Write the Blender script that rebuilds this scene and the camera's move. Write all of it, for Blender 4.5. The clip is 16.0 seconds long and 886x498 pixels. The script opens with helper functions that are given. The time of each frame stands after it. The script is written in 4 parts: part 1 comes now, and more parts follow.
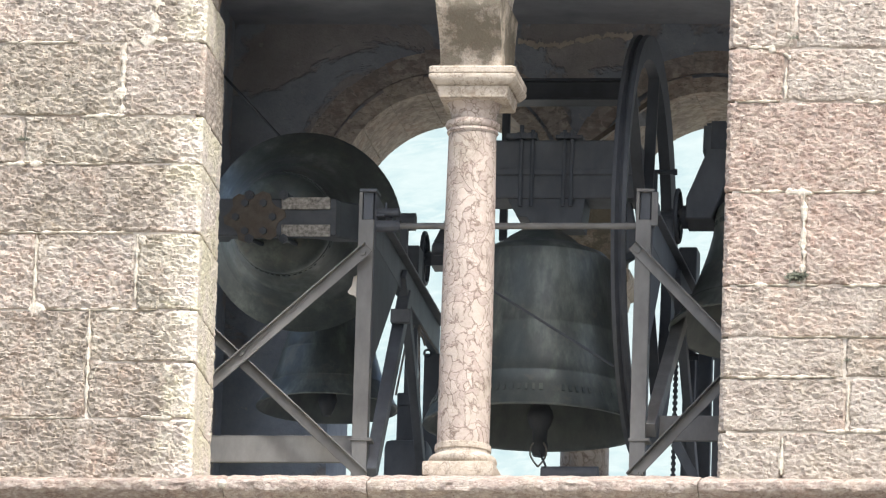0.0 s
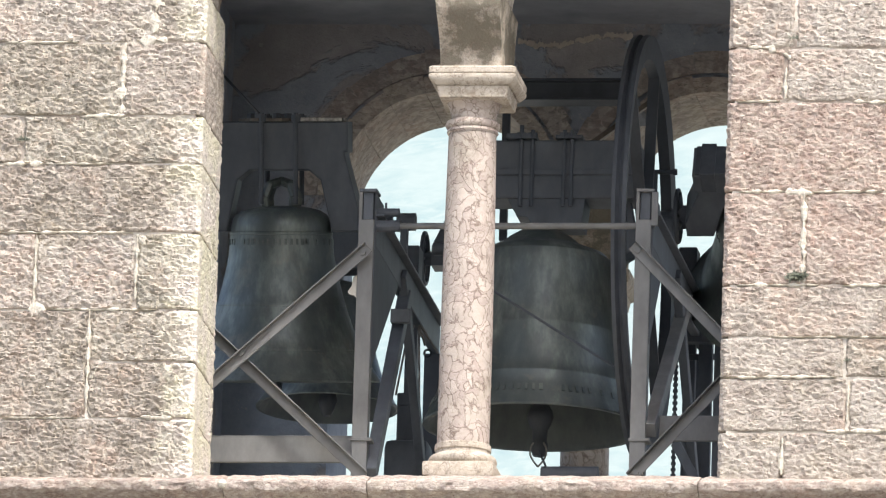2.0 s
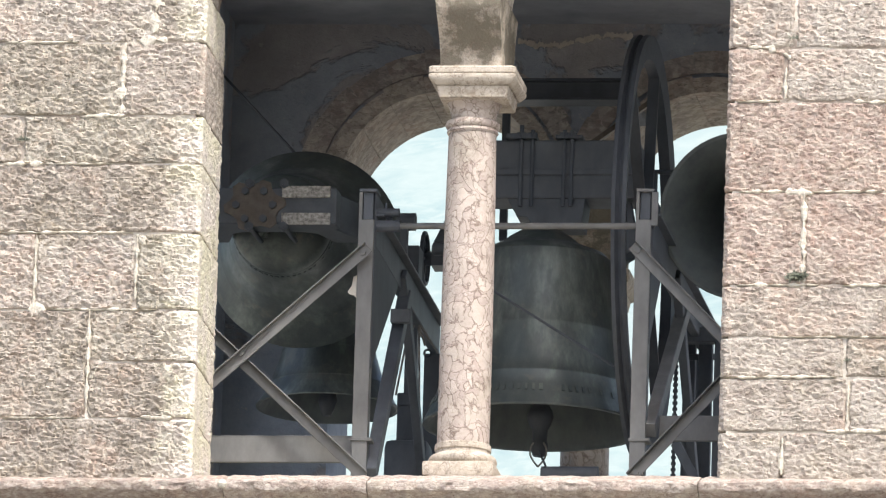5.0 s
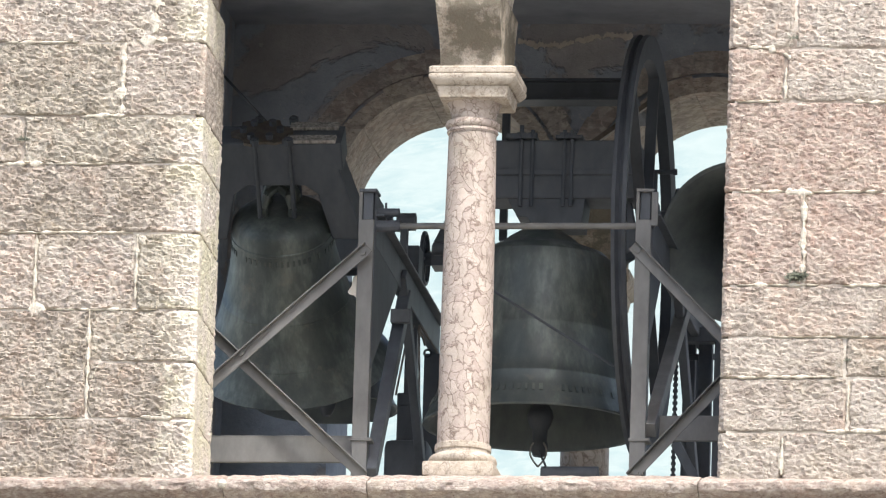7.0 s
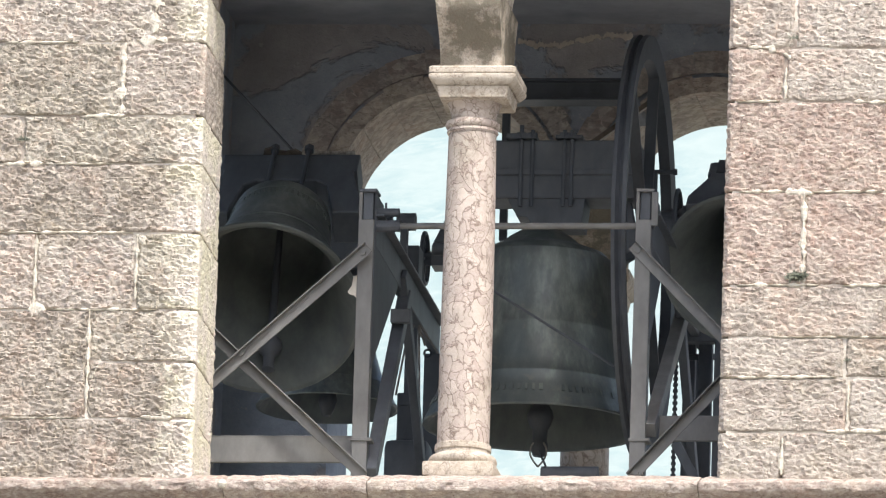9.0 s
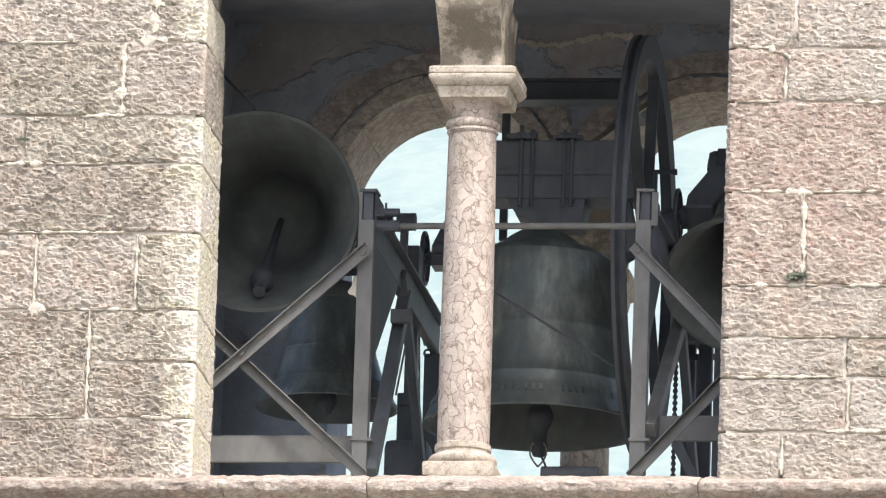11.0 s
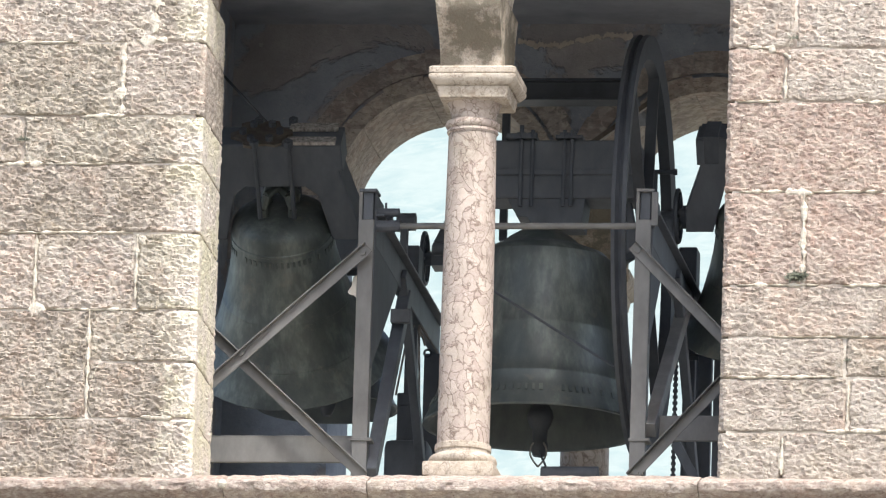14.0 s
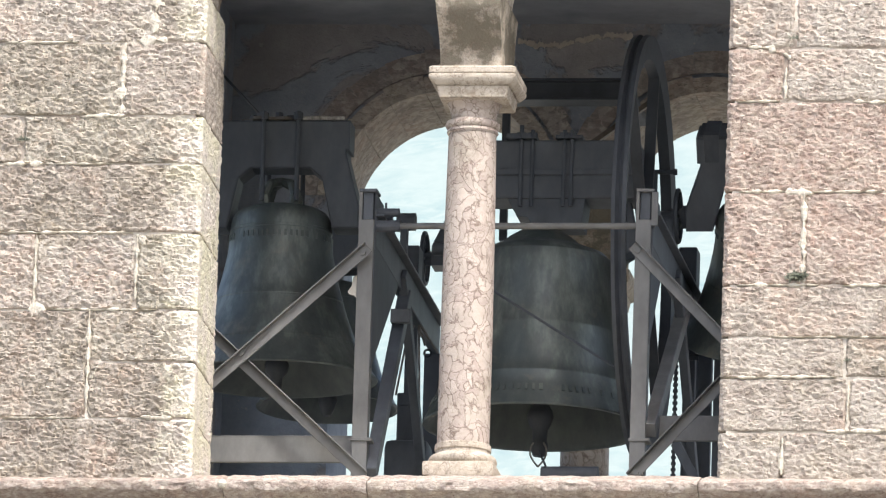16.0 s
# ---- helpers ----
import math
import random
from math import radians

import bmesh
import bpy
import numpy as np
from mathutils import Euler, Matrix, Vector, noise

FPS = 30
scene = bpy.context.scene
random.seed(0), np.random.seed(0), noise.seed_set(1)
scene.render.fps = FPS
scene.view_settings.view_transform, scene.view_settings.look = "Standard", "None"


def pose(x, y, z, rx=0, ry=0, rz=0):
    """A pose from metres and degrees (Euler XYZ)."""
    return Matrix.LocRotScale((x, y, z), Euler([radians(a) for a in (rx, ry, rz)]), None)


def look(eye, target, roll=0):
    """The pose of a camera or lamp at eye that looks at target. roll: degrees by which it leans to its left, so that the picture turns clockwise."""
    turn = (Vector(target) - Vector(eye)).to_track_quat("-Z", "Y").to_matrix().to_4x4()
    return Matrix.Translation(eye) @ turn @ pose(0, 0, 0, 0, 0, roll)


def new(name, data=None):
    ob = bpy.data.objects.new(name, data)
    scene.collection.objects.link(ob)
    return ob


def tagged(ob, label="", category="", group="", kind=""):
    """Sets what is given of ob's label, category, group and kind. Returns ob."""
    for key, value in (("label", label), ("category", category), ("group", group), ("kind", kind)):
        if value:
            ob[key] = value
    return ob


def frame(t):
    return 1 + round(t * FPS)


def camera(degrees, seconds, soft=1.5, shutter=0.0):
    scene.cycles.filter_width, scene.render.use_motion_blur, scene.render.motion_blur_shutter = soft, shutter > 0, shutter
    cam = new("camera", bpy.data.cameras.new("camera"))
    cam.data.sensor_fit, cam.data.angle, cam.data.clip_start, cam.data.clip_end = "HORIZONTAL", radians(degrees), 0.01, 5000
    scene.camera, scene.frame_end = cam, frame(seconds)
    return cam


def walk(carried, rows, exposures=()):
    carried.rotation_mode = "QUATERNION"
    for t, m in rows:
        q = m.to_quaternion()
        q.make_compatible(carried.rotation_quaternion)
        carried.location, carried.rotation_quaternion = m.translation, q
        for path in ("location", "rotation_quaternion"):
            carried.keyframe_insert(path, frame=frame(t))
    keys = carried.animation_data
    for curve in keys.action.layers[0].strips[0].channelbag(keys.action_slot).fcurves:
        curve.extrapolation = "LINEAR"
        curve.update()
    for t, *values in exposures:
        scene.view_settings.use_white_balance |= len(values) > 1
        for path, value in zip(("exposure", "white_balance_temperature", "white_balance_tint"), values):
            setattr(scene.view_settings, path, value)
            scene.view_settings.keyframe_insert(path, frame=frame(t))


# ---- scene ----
SILL = 16.0          # height of the belfry sill above the street

# ---- camera: stands still in the street and looks up ----
cam = camera(2.9251, 16.0, soft=1.2)
EYE, AIM = (8.95498, -65.87300, 1.53639), (-0.06849, 0.0, 16.88639)
walk(cam, [(0.0, look(EYE, AIM, 1.79)), (16.0, look(EYE, AIM, 1.79))])

# ---- light: hazy bright day ----
SUN_EL, SUN_AZ = radians(56), radians(150)
world = bpy.data.worlds.new("sky")
scene.world = world
world.use_nodes = True
wn = world.node_tree.nodes
sky = wn.new("ShaderNodeTexSky")
sky.sky_type, sky.sun_disc = "NISHITA", False
sky.sun_elevation, sky.sun_rotation = SUN_EL, SUN_AZ
sky.air_density, sky.dust_density, sky.ozone_density = 1.0, 4.0, 1.0
world.node_tree.links.new(sky.outputs[0], wn["Background"].inputs[0])
wn["Background"].inputs[1].default_value = 0.15
sun = new("sun", bpy.data.lights.new("sun", "SUN"))
sun.data.energy, sun.data.angle, sun.data.color = 1.75, radians(7), (1.0, 0.985, 0.955)
to_sun = Vector((math.sin(SUN_AZ) * math.cos(SUN_EL), math.cos(SUN_AZ) * math.cos(SUN_EL), math.sin(SUN_EL)))
sun.matrix_world = look(to_sun * 50 + Vector((0, 0, SILL)), (0, 0, SILL))
scene.view_settings.exposure = 1.1


# ---- materials ----
class Nodes:
    """A small shorthand for one node material."""
    def __init__(self, name, rough=0.8, metal=0.0, spec=0.3):
        self.m = bpy.data.materials.new(name)
        self.m.use_nodes = True
        self.t = self.m.node_tree
        self.b = self.t.nodes["Principled BSDF"]
        self.b.inputs["Roughness"].default_value = rough
        self.b.inputs["Metallic"].default_value = metal
        self.b.inputs["Specular IOR Level"].default_value = spec
        self.co = self.t.nodes.new("ShaderNodeTexCoord").outputs["Object"]

    def put(self, a, b):
        self.t.links.new(a, b)

    def noise(self, scale, detail=6, rough=0.6, stretch=None, dist=0.0):
        n = self.t.nodes.new("ShaderNodeTexNoise")
        n.inputs["Scale"].default_value, n.inputs["Detail"].default_value = scale, detail
        n.inputs["Roughness"].default_value, n.inputs["Distortion"].default_value = rough, dist
        self.put(self.mapped(stretch), n.inputs["Vector"])
        return n.outputs["Fac"]

    def mapped(self, stretch, shift=True):
        mp = self.t.nodes.new("ShaderNodeMapping")
        if stretch:
            mp.inputs["Scale"].default_value = stretch
        self.put(self.co, mp.inputs["Vector"])
        info = self.t.nodes.new("ShaderNodeObjectInfo")
        k = self.math("MULTIPLY", info.outputs["Random"], 40.0)
        self.put(k, mp.inputs["Location"])
        return mp.outputs[0]

    def voronoi(self, scale, feature="F1", vector=None, stretch=None):
        v = self.t.nodes.new("ShaderNodeTexVoronoi")
        v.feature = feature
        v.inputs["Scale"].default_value = scale
        self.put(vector if vector is not None else self.mapped(stretch), v.inputs["Vector"])
        return v

    def math(self, op, a, b=0.5, clamp=False):
        n = self.t.nodes.new("ShaderNodeMath")
        n.operation, n.use_clamp = op, clamp
        for i, v in enumerate((a, b)):
            if isinstance(v, (int, float)):
                n.inputs[i].default_value = v
            else:
                self.put(v, n.inputs[i])
        return n.outputs[0]

    def ramp(self, fac, stops):
        r = self.t.nodes.new("ShaderNodeValToRGB")
        while len(r.color_ramp.elements) < len(stops):
            r.color_ramp.elements.new(0.5)
        for e, (p, c) in zip(r.color_ramp.elements, stops):
            e.position, e.color = p, ((c, c, c, 1) if isinstance(c, (int, float)) else (*c, 1))
        self.put(fac, r.inputs[0])
        return r.outputs[0]

    def mix(self, fac, a, b, how="MIX"):
        n = self.t.nodes.new("ShaderNodeMix")
        n.data_type, n.blend_type = "RGBA", how
        for sock, v in ((n.inputs[0], fac), (n.inputs[6], a), (n.inputs[7], b)):
            if isinstance(v, (int, float)):
                sock.default_value = v
            elif isinstance(v, tuple):
                sock.default_value = (*v, 1)
            else:
                self.put(v, sock)
        return n.outputs[2]

    def random(self):
        return self.t.nodes.new("ShaderNodeObjectInfo").outputs["Random"]

    def bump(self, height, strength=0.5, distance=0.01):
        n = self.t.nodes.new("ShaderNodeBump")
        n.inputs["Strength"].default_value, n.inputs["Distance"].default_value = strength, distance
        self.put(height, n.inputs["Height"])
        self.put(n.outputs[0], self.b.inputs["Normal"])

    def colour(self, c):
        if isinstance(c, tuple):
            self.b.inputs["Base Color"].default_value = (*c, 1)
        else:
            self.put(c, self.b.inputs["Base Color"])
        return self.m


def stone_material(name, tones, dark, grain=1.0, edge=0.0):
    n = Nodes(name, 0.92, spec=0.15)
    tone = n.ramp(n.random(), tones)
    # warm and ochre clouds, then weathered crusts
    hue = n.noise(4.5, 5, 0.65, None, 0.3)
    c = n.mix(n.ramp(hue, [(0.36, 0.6), (0.50, 0.0)]), tone, n.mix(1.0, tone, (1.12, 0.90, 0.80), "MULTIPLY"))
    c = n.mix(n.ramp(hue, [(0.52, 0.0), (0.66, 0.65)]), c, n.mix(1.0, tone, (1.10, 1.06, 0.90), "MULTIPLY"))
    big = n.noise(3.2, 4, 0.6)
    c = n.mix(n.math("MULTIPLY", big, 0.3), c, n.mix(0.5, tone, dark))
    # every chipped facet has a tone of its own
    facet = n.voronoi(46 * grain, "F1", None, (1, 1, 1.45))
    grey = n.t.nodes.new("ShaderNodeRGBToBW")
    n.put(facet.outputs["Color"], grey.inputs[0])
    c = n.mix(n.ramp(grey.outputs[0], [(0.25, 0.45), (0.5, 0.0)]), c, n.mix(0.55, tone, dark))
    c = n.mix(n.ramp(grey.outputs[0], [(0.55, 0.0), (0.8, 0.5)]), c, n.mix(0.5, tone, (0.74, 0.67, 0.57)))
    mott = n.noise(30 * grain, 8, 0.76, (1, 1, 1.35), 0.12)
    c = n.mix(n.ramp(mott, [(0.46, 0.0), (0.62, 0.6)]), c, n.mix(0.6, tone, (0.72, 0.65, 0.55)))
    stain = n.noise(9 * grain, 5, 0.65, None, 0.1)
    c = n.mix(n.ramp(stain, [(0.50, 0.0), (0.68, 0.55)]), c, n.mix(0.6, tone, dark))
    pit = n.noise(55 * grain, 6, 0.74, (1, 1, 1.7), 0.2)
    c = n.mix(n.ramp(pit, [(0.34, 0.85), (0.41, 0.0)]), c, dark)
    # hairline cracks and bedding seams
    seam = n.math("ABSOLUTE", n.math("SUBTRACT", n.noise(7 * grain, 6, 0.6, (0.8, 0.8, 2.2), 0.6), 0.5))
    c = n.mix(n.math("MULTIPLY", n.ramp(seam, [(0.0, 0.8), (0.012, 0.0)]), n.ramp(stain, [(0.42, 0.0), (0.52, 1.0)])), c, dark)
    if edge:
        # paler band towards the arris beside the opening, broken up by noise
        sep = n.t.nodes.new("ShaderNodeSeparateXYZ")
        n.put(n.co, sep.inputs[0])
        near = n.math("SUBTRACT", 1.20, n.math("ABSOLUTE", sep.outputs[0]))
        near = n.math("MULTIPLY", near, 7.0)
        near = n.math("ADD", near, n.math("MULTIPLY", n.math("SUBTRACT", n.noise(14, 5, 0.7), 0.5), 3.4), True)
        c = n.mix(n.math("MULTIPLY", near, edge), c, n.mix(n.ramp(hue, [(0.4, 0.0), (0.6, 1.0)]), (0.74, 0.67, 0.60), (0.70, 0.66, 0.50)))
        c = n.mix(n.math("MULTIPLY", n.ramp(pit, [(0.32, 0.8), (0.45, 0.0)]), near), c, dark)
    moss = n.noise(5.5, 6, 0.75)
    c = n.mix(n.ramp(moss, [(0.58, 0.0), (0.74, 0.5)]), c, (0.15, 0.14, 0.10))
    h = n.math("ADD", n.math("MULTIPLY", mott, 0.7), n.math("ADD", n.math("MULTIPLY", pit, 0.5), n.math("MULTIPLY", facet.outputs["Distance"], -0.5)))
    n.bump(h, 0.8, 0.010)
    return n.colour(c)


def inner_material():
    """Blue-grey plastered masonry with paler pinkish patches where the plaster has come away."""
    n = Nodes("inner_masonry", 0.95, spec=0.1)
    a, b = n.noise(1.5, 6, 0.62, (1, 1, 1.3), 0.5), n.noise(9, 6, 0.7)
    c = n.ramp(b, [(0.3, (0.225, 0.245, 0.28)), (0.7, (0.315, 0.34, 0.38))])
    c = n.mix(n.ramp(a, [(0.53, 0.0), (0.56, 0.85)]), c, n.ramp(b, [(0.3, (0.25, 0.23, 0.225)), (0.7, (0.36, 0.33, 0.315))]))
    spots = n.noise(26, 4, 0.6)
    c = n.mix(n.ramp(spots, [(0.66, 0.0), (0.72, 0.6)]), c, (0.42, 0.40, 0.38))
    n.bump(n.math("ADD", b, n.ramp(a, [(0.53, 1.0), (0.56, 0.0)])), 0.6, 0.02)
    return n.colour(c)


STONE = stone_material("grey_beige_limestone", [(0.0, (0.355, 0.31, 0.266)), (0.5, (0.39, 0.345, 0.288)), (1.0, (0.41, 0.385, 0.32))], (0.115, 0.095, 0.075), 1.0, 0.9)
STONE_PINK = stone_material("pink_limestone", [(0.0, (0.42, 0.37, 0.32)), (1.0, (0.475, 0.432, 0.382))], (0.15, 0.112, 0.09))
STONE_RED = stone_material("red_limestone", [(0.0, (0.41, 0.325, 0.275)), (1.0, (0.435, 0.36, 0.31))], (0.15, 0.092, 0.075))
SILLSTONE = stone_material("sill_limestone", [(0.0, (0.36, 0.305, 0.265)), (1.0, (0.42, 0.36, 0.315))], (0.16, 0.10, 0.08), 1.2)
INNER = inner_material()
VOUSS = stone_material("arch_stone", [(0.0, (0.36, 0.32, 0.285)), (1.0, (0.42, 0.37, 0.325))], (0.16, 0.13, 0.11), 0.8)
# dull pinkish outer ring: arch stone again, its shade put into the colour
OUTER = stone_material("arch_stone_in_painted_shade", [(0.0, (0.25, 0.22, 0.21)), (1.0, (0.29, 0.25, 0.235))], (0.18, 0.165, 0.16), 0.6)


def mortar_material():
    n = Nodes("lime_mortar", 0.95, spec=0.1)
    a = n.noise(30, 6, 0.7)
    c = n.ramp(a, [(0.3, (0.46, 0.41, 0.35)), (0.6, (0.72, 0.67, 0.59)), (0.8, (0.78, 0.74, 0.67))])
    b = n.noise(4, 4)
    c = n.mix(n.ramp(b, [(0.46, 0.0), (0.60, 0.8)]), c, (0.24, 0.19, 0.155))
    n.bump(a, 0.8, 0.008)
    return n.colour(c)


def bead_material():
    n = Nodes("white_mortar", 0.95, spec=0.1)
    a = n.noise(60, 6, 0.7)
    n.bump(a, 0.9, 0.006)
    return n.colour(n.ramp(a, [(0.3, (0.42, 0.37, 0.30)), (0.5, (0.60, 0.55, 0.46)), (0.7, (0.74, 0.70, 0.61))]))


def marble_material():
    """Nodular red limestone: pale nodules in a net of brown clay seams."""
    n = Nodes("nodular_marble", 0.6, spec=0.35)
    warp = n.noise(9, 4, 0.6)
    wv = n.t.nodes.new("ShaderNodeVectorMath")
    wv.operation = "MULTIPLY_ADD"
    nz = n.t.nodes.new("ShaderNodeTexNoise")
    nz.inputs["Scale"].default_value, nz.inputs["Detail"].default_value = 10, 4
    n.put(n.co, nz.inputs["Vector"])
    n.put(nz.outputs["Color"], wv.inputs[0])
    wv.inputs[1].default_value = (0.16, 0.16, 0.16)
    mp = n.t.nodes.new("ShaderNodeMapping")
    mp.inputs["Scale"].default_value = (1.15, 1.15, 0.72)
    n.put(n.co, mp.inputs["Vector"])
    n.put(mp.outputs[0], wv.inputs[2])
    v = n.voronoi(24, "DISTANCE_TO_EDGE", wv.outputs[0])
    v2 = n.voronoi(44, "DISTANCE_TO_EDGE", wv.outputs[0])
    cell = n.voronoi(24, "F1", wv.outputs[0])
    grey = n.t.nodes.new("ShaderNodeRGBToBW")
    n.put(cell.outputs["Color"], grey.inputs[0])
    tone = n.ramp(grey.outputs[0], [(0.2, (0.40, 0.325, 0.285)), (0.8, (0.52, 0.445, 0.385))])
    tone = n.mix(n.ramp(n.noise(45, 6, 0.7), [(0.45, 0.0), (0.7, 0.5)]), tone, (0.60, 0.53, 0.46))
    tone = n.mix(n.ramp(warp, [(0.4, 0.0), (0.7, 0.6)]), tone, (0.36, 0.31, 0.26))
    tone = n.mix(n.ramp(n.noise(3.2, 5, 0.7), [(0.55, 0.0), (0.68, 0.5)]), tone, (0.25, 0.225, 0.165))
    seam = n.ramp(v.outputs["Distance"], [(0.0, 0.95), (0.03, 0.6), (0.095, 0.0)])
    gate = n.ramp(n.noise(22, 5, 0.7), [(0.38, 0.12), (0.54, 1.0)])
    c = n.mix(n.math("MULTIPLY", seam, gate), tone, (0.16, 0.115, 0.088))
    seam2 = n.ramp(v2.outputs["Distance"], [(0.0, 0.55), (0.06, 0.0)])
    c = n.mix(n.math("MULTIPLY", seam2, n.ramp(n.noise(5, 3), [(0.45, 0.0), (0.6, 1.0)])), c, (0.20, 0.14, 0.11))
    n.bump(n.math("SUBTRACT", n.noise(60, 5), n.math("MULTIPLY", seam, 0.8)), 0.35, 0.006)
    return n.colour(c)


def carved_material(name, blotch_from):
    n = Nodes(name, 0.88, spec=0.15)
    a, b = n.noise(24, 7, 0.7, dist=0.15), n.noise(6, 7, 0.72)
    c = n.ramp(a, [(0.3, (0.30, 0.245, 0.19)), (0.5, (0.48, 0.42, 0.345)), (0.72, (0.57, 0.51, 0.435))])
    c = n.mix(n.ramp(b, [(blotch_from, 0.0), (blotch_from + 0.10, 0.85)]), c, (0.13, 0.115, 0.085))
    line = n.math("ABSOLUTE", n.math("SUBTRACT", n.noise(9, 5, 0.6), 0.5))
    c = n.mix(n.ramp(line, [(0.0, 0.7), (0.012, 0.0)]), c, (0.17, 0.13, 0.10))
    n.bump(n.math("ADD", a, n.noise(80, 4)), 0.5, 0.007)
    return n.colour(c)


def bronze_material():
    n = Nodes("patinated_bronze", 0.4, 0.35, 0.4)
    a, b, d = n.noise(3.2, 5, 0.65, (1.4, 1.4, 0.6)), n.noise(26, 6, 0.7, (1, 1, 0.3)), n.noise(7, 6, 0.7)
    c = n.ramp(a, [(0.36, (0.075, 0.089, 0.086)), (0.5, (0.115, 0.130, 0.122)), (0.64, (0.235, 0.26, 0.235))])
    c = n.mix(n.ramp(b, [(0.42, 0.45), (0.62, 0.0)]), c, (0.072, 0.083, 0.081))
    c = n.mix(n.ramp(d, [(0.56, 0.0), (0.70, 0.5)]), c, (0.24, 0.215, 0.175))
    n.put(n.ramp(d, [(0.3, 0.30), (0.7, 0.58)]), n.b.inputs["Roughness"])
    n.bump(n.math("ADD", n.noise(40, 4), n.noise(5, 3)), 0.10, 0.006)
    return n.colour(c)


def metal_material(name, lo, hi, rough, metal=0.0, scale=14):
    n = Nodes(name, rough, metal, 0.35)
    a, b = n.noise(scale, 6, 0.65, (1, 1, 0.5)), n.noise(3.0, 4, 0.6)
    c = n.ramp(a, [(0.3, lo), (0.68, hi)])
    c = n.mix(n.ramp(b, [(0.5, 0.0), (0.75, 0.45)]), c, tuple(0.55 * x for x in lo))
    n.bump(n.noise(120, 3), 0.12, 0.003)
    return n.colour(c)


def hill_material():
    """Far wooded slope; the summer haze is painted into its pale glow."""
    n = Nodes("painted_haze_slope", 1.0, spec=0.0)
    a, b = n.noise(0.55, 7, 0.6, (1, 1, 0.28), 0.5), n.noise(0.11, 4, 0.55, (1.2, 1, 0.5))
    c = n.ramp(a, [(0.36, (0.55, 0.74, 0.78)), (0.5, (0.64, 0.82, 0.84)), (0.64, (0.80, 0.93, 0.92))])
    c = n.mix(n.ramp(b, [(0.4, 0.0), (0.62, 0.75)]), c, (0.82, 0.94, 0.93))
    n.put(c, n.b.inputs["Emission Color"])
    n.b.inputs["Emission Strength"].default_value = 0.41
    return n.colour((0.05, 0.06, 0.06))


def ground_material():
    n = Nodes("pale_bounce_ground", 0.95, spec=0.1)
    a, b = n.noise(0.6, 8, 0.7), n.noise(0.02, 4)
    # gravel kept pale so the unseen ground bounces light into the belfry
    c = n.ramp(a, [(0.3, (0.22, 0.21, 0.19)), (0.7, (0.38, 0.36, 0.33))])
    return n.colour(n.mix(n.ramp(b, [(0.5, 0.0), (0.65, 0.6)]), c, (0.12, 0.14, 0.07)))


MORTAR, BEAD, MARBLE, BRONZE = mortar_material(), bead_material(), marble_material(), bronze_material()
# bronze for the bells' insides, with the hollow's shade put into its colour
BRONZE_SHADE = metal_material("shade_toned_bronze", (0.085, 0.096, 0.097), (0.15, 0.165, 0.155), 0.62, 0.0, 9)
CARVED, BLOTCHED = carved_material("weathered_carved_stone", 0.56), carved_material("dark_blotched_stone", 0.42)
GALV = metal_material("galvanised_steel", (0.15, 0.15, 0.147), (0.215, 0.215, 0.21), 0.62, 0.35)
DARK = metal_material("dark_painted_steel", (0.074, 0.082, 0.095), (0.110, 0.121, 0.138), 0.55, 0.0)
IRON = metal_material("black_iron", (0.054, 0.060, 0.071), (0.082, 0.091, 0.106), 0.55, 0.0)
RUST = metal_material("worn_yoke_plate", (0.085, 0.07, 0.058), (0.17, 0.145, 0.12), 0.55, 0.5, 30)
WORN = metal_material("bare_worn_steel", (0.09, 0.082, 0.075), (0.50, 0.47, 0.43), 0.5, 0.2, 70)
ROPE = metal_material("grey_cable", (0.18, 0.17, 0.16), (0.30, 0.28, 0.26), 0.8, 0.0, 60)
PAPER = metal_material("grey_paper", (0.55, 0.52, 0.47), (0.72, 0.69, 0.63), 0.9, 0.0, 25)
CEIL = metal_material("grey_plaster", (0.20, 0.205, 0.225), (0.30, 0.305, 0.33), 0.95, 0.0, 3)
HILL, GROUND = hill_material(), ground_material()
LEAF = metal_material("weed_leaf", (0.14, 0.155, 0.11), (0.30, 0.30, 0.24), 0.8, 0.0, 30)
STREAK = metal_material("lime_wash", (0.42, 0.36, 0.31), (0.60, 0.53, 0.46), 0.95, 0.0, 20)

# ---- mesh helpers ----
ORIGIN = {}


def thing(name, at, label, category, group="", kind=""):
    ob = new(name)
    ob.empty_display_size = 0.1
    ob.location = (at[0], at[1], at[2] + SILL)
    ORIGIN[ob.name] = Vector(at)
    return tagged(ob, label, category, group, kind)


def part(name, bm, material, parent=None, label="", smooth=False, at=(0, 0, 0)):
    """Links a bmesh, given in the belfry's coordinates, as one mesh under its thing."""
    o = ORIGIN[parent.name] if parent else Vector(at)
    bmesh.ops.translate(bm, verts=bm.verts, vec=-o)
    bmesh.ops.recalc_face_normals(bm, faces=bm.faces)
    me = bpy.data.meshes.new(name)
    bm.to_mesh(me)
    bm.free()
    if smooth:
        me.shade_smooth()
        me.set_sharp_from_angle(angle=radians(smooth if smooth is not True else 40))
    me.materials.append(material)
    ob = new(name, me)
    if parent:
        ob.parent = parent
    else:
        ob.location = (o[0], o[1], o[2] + SILL)
    ORIGIN[ob.name] = o
    return tagged(ob, label)


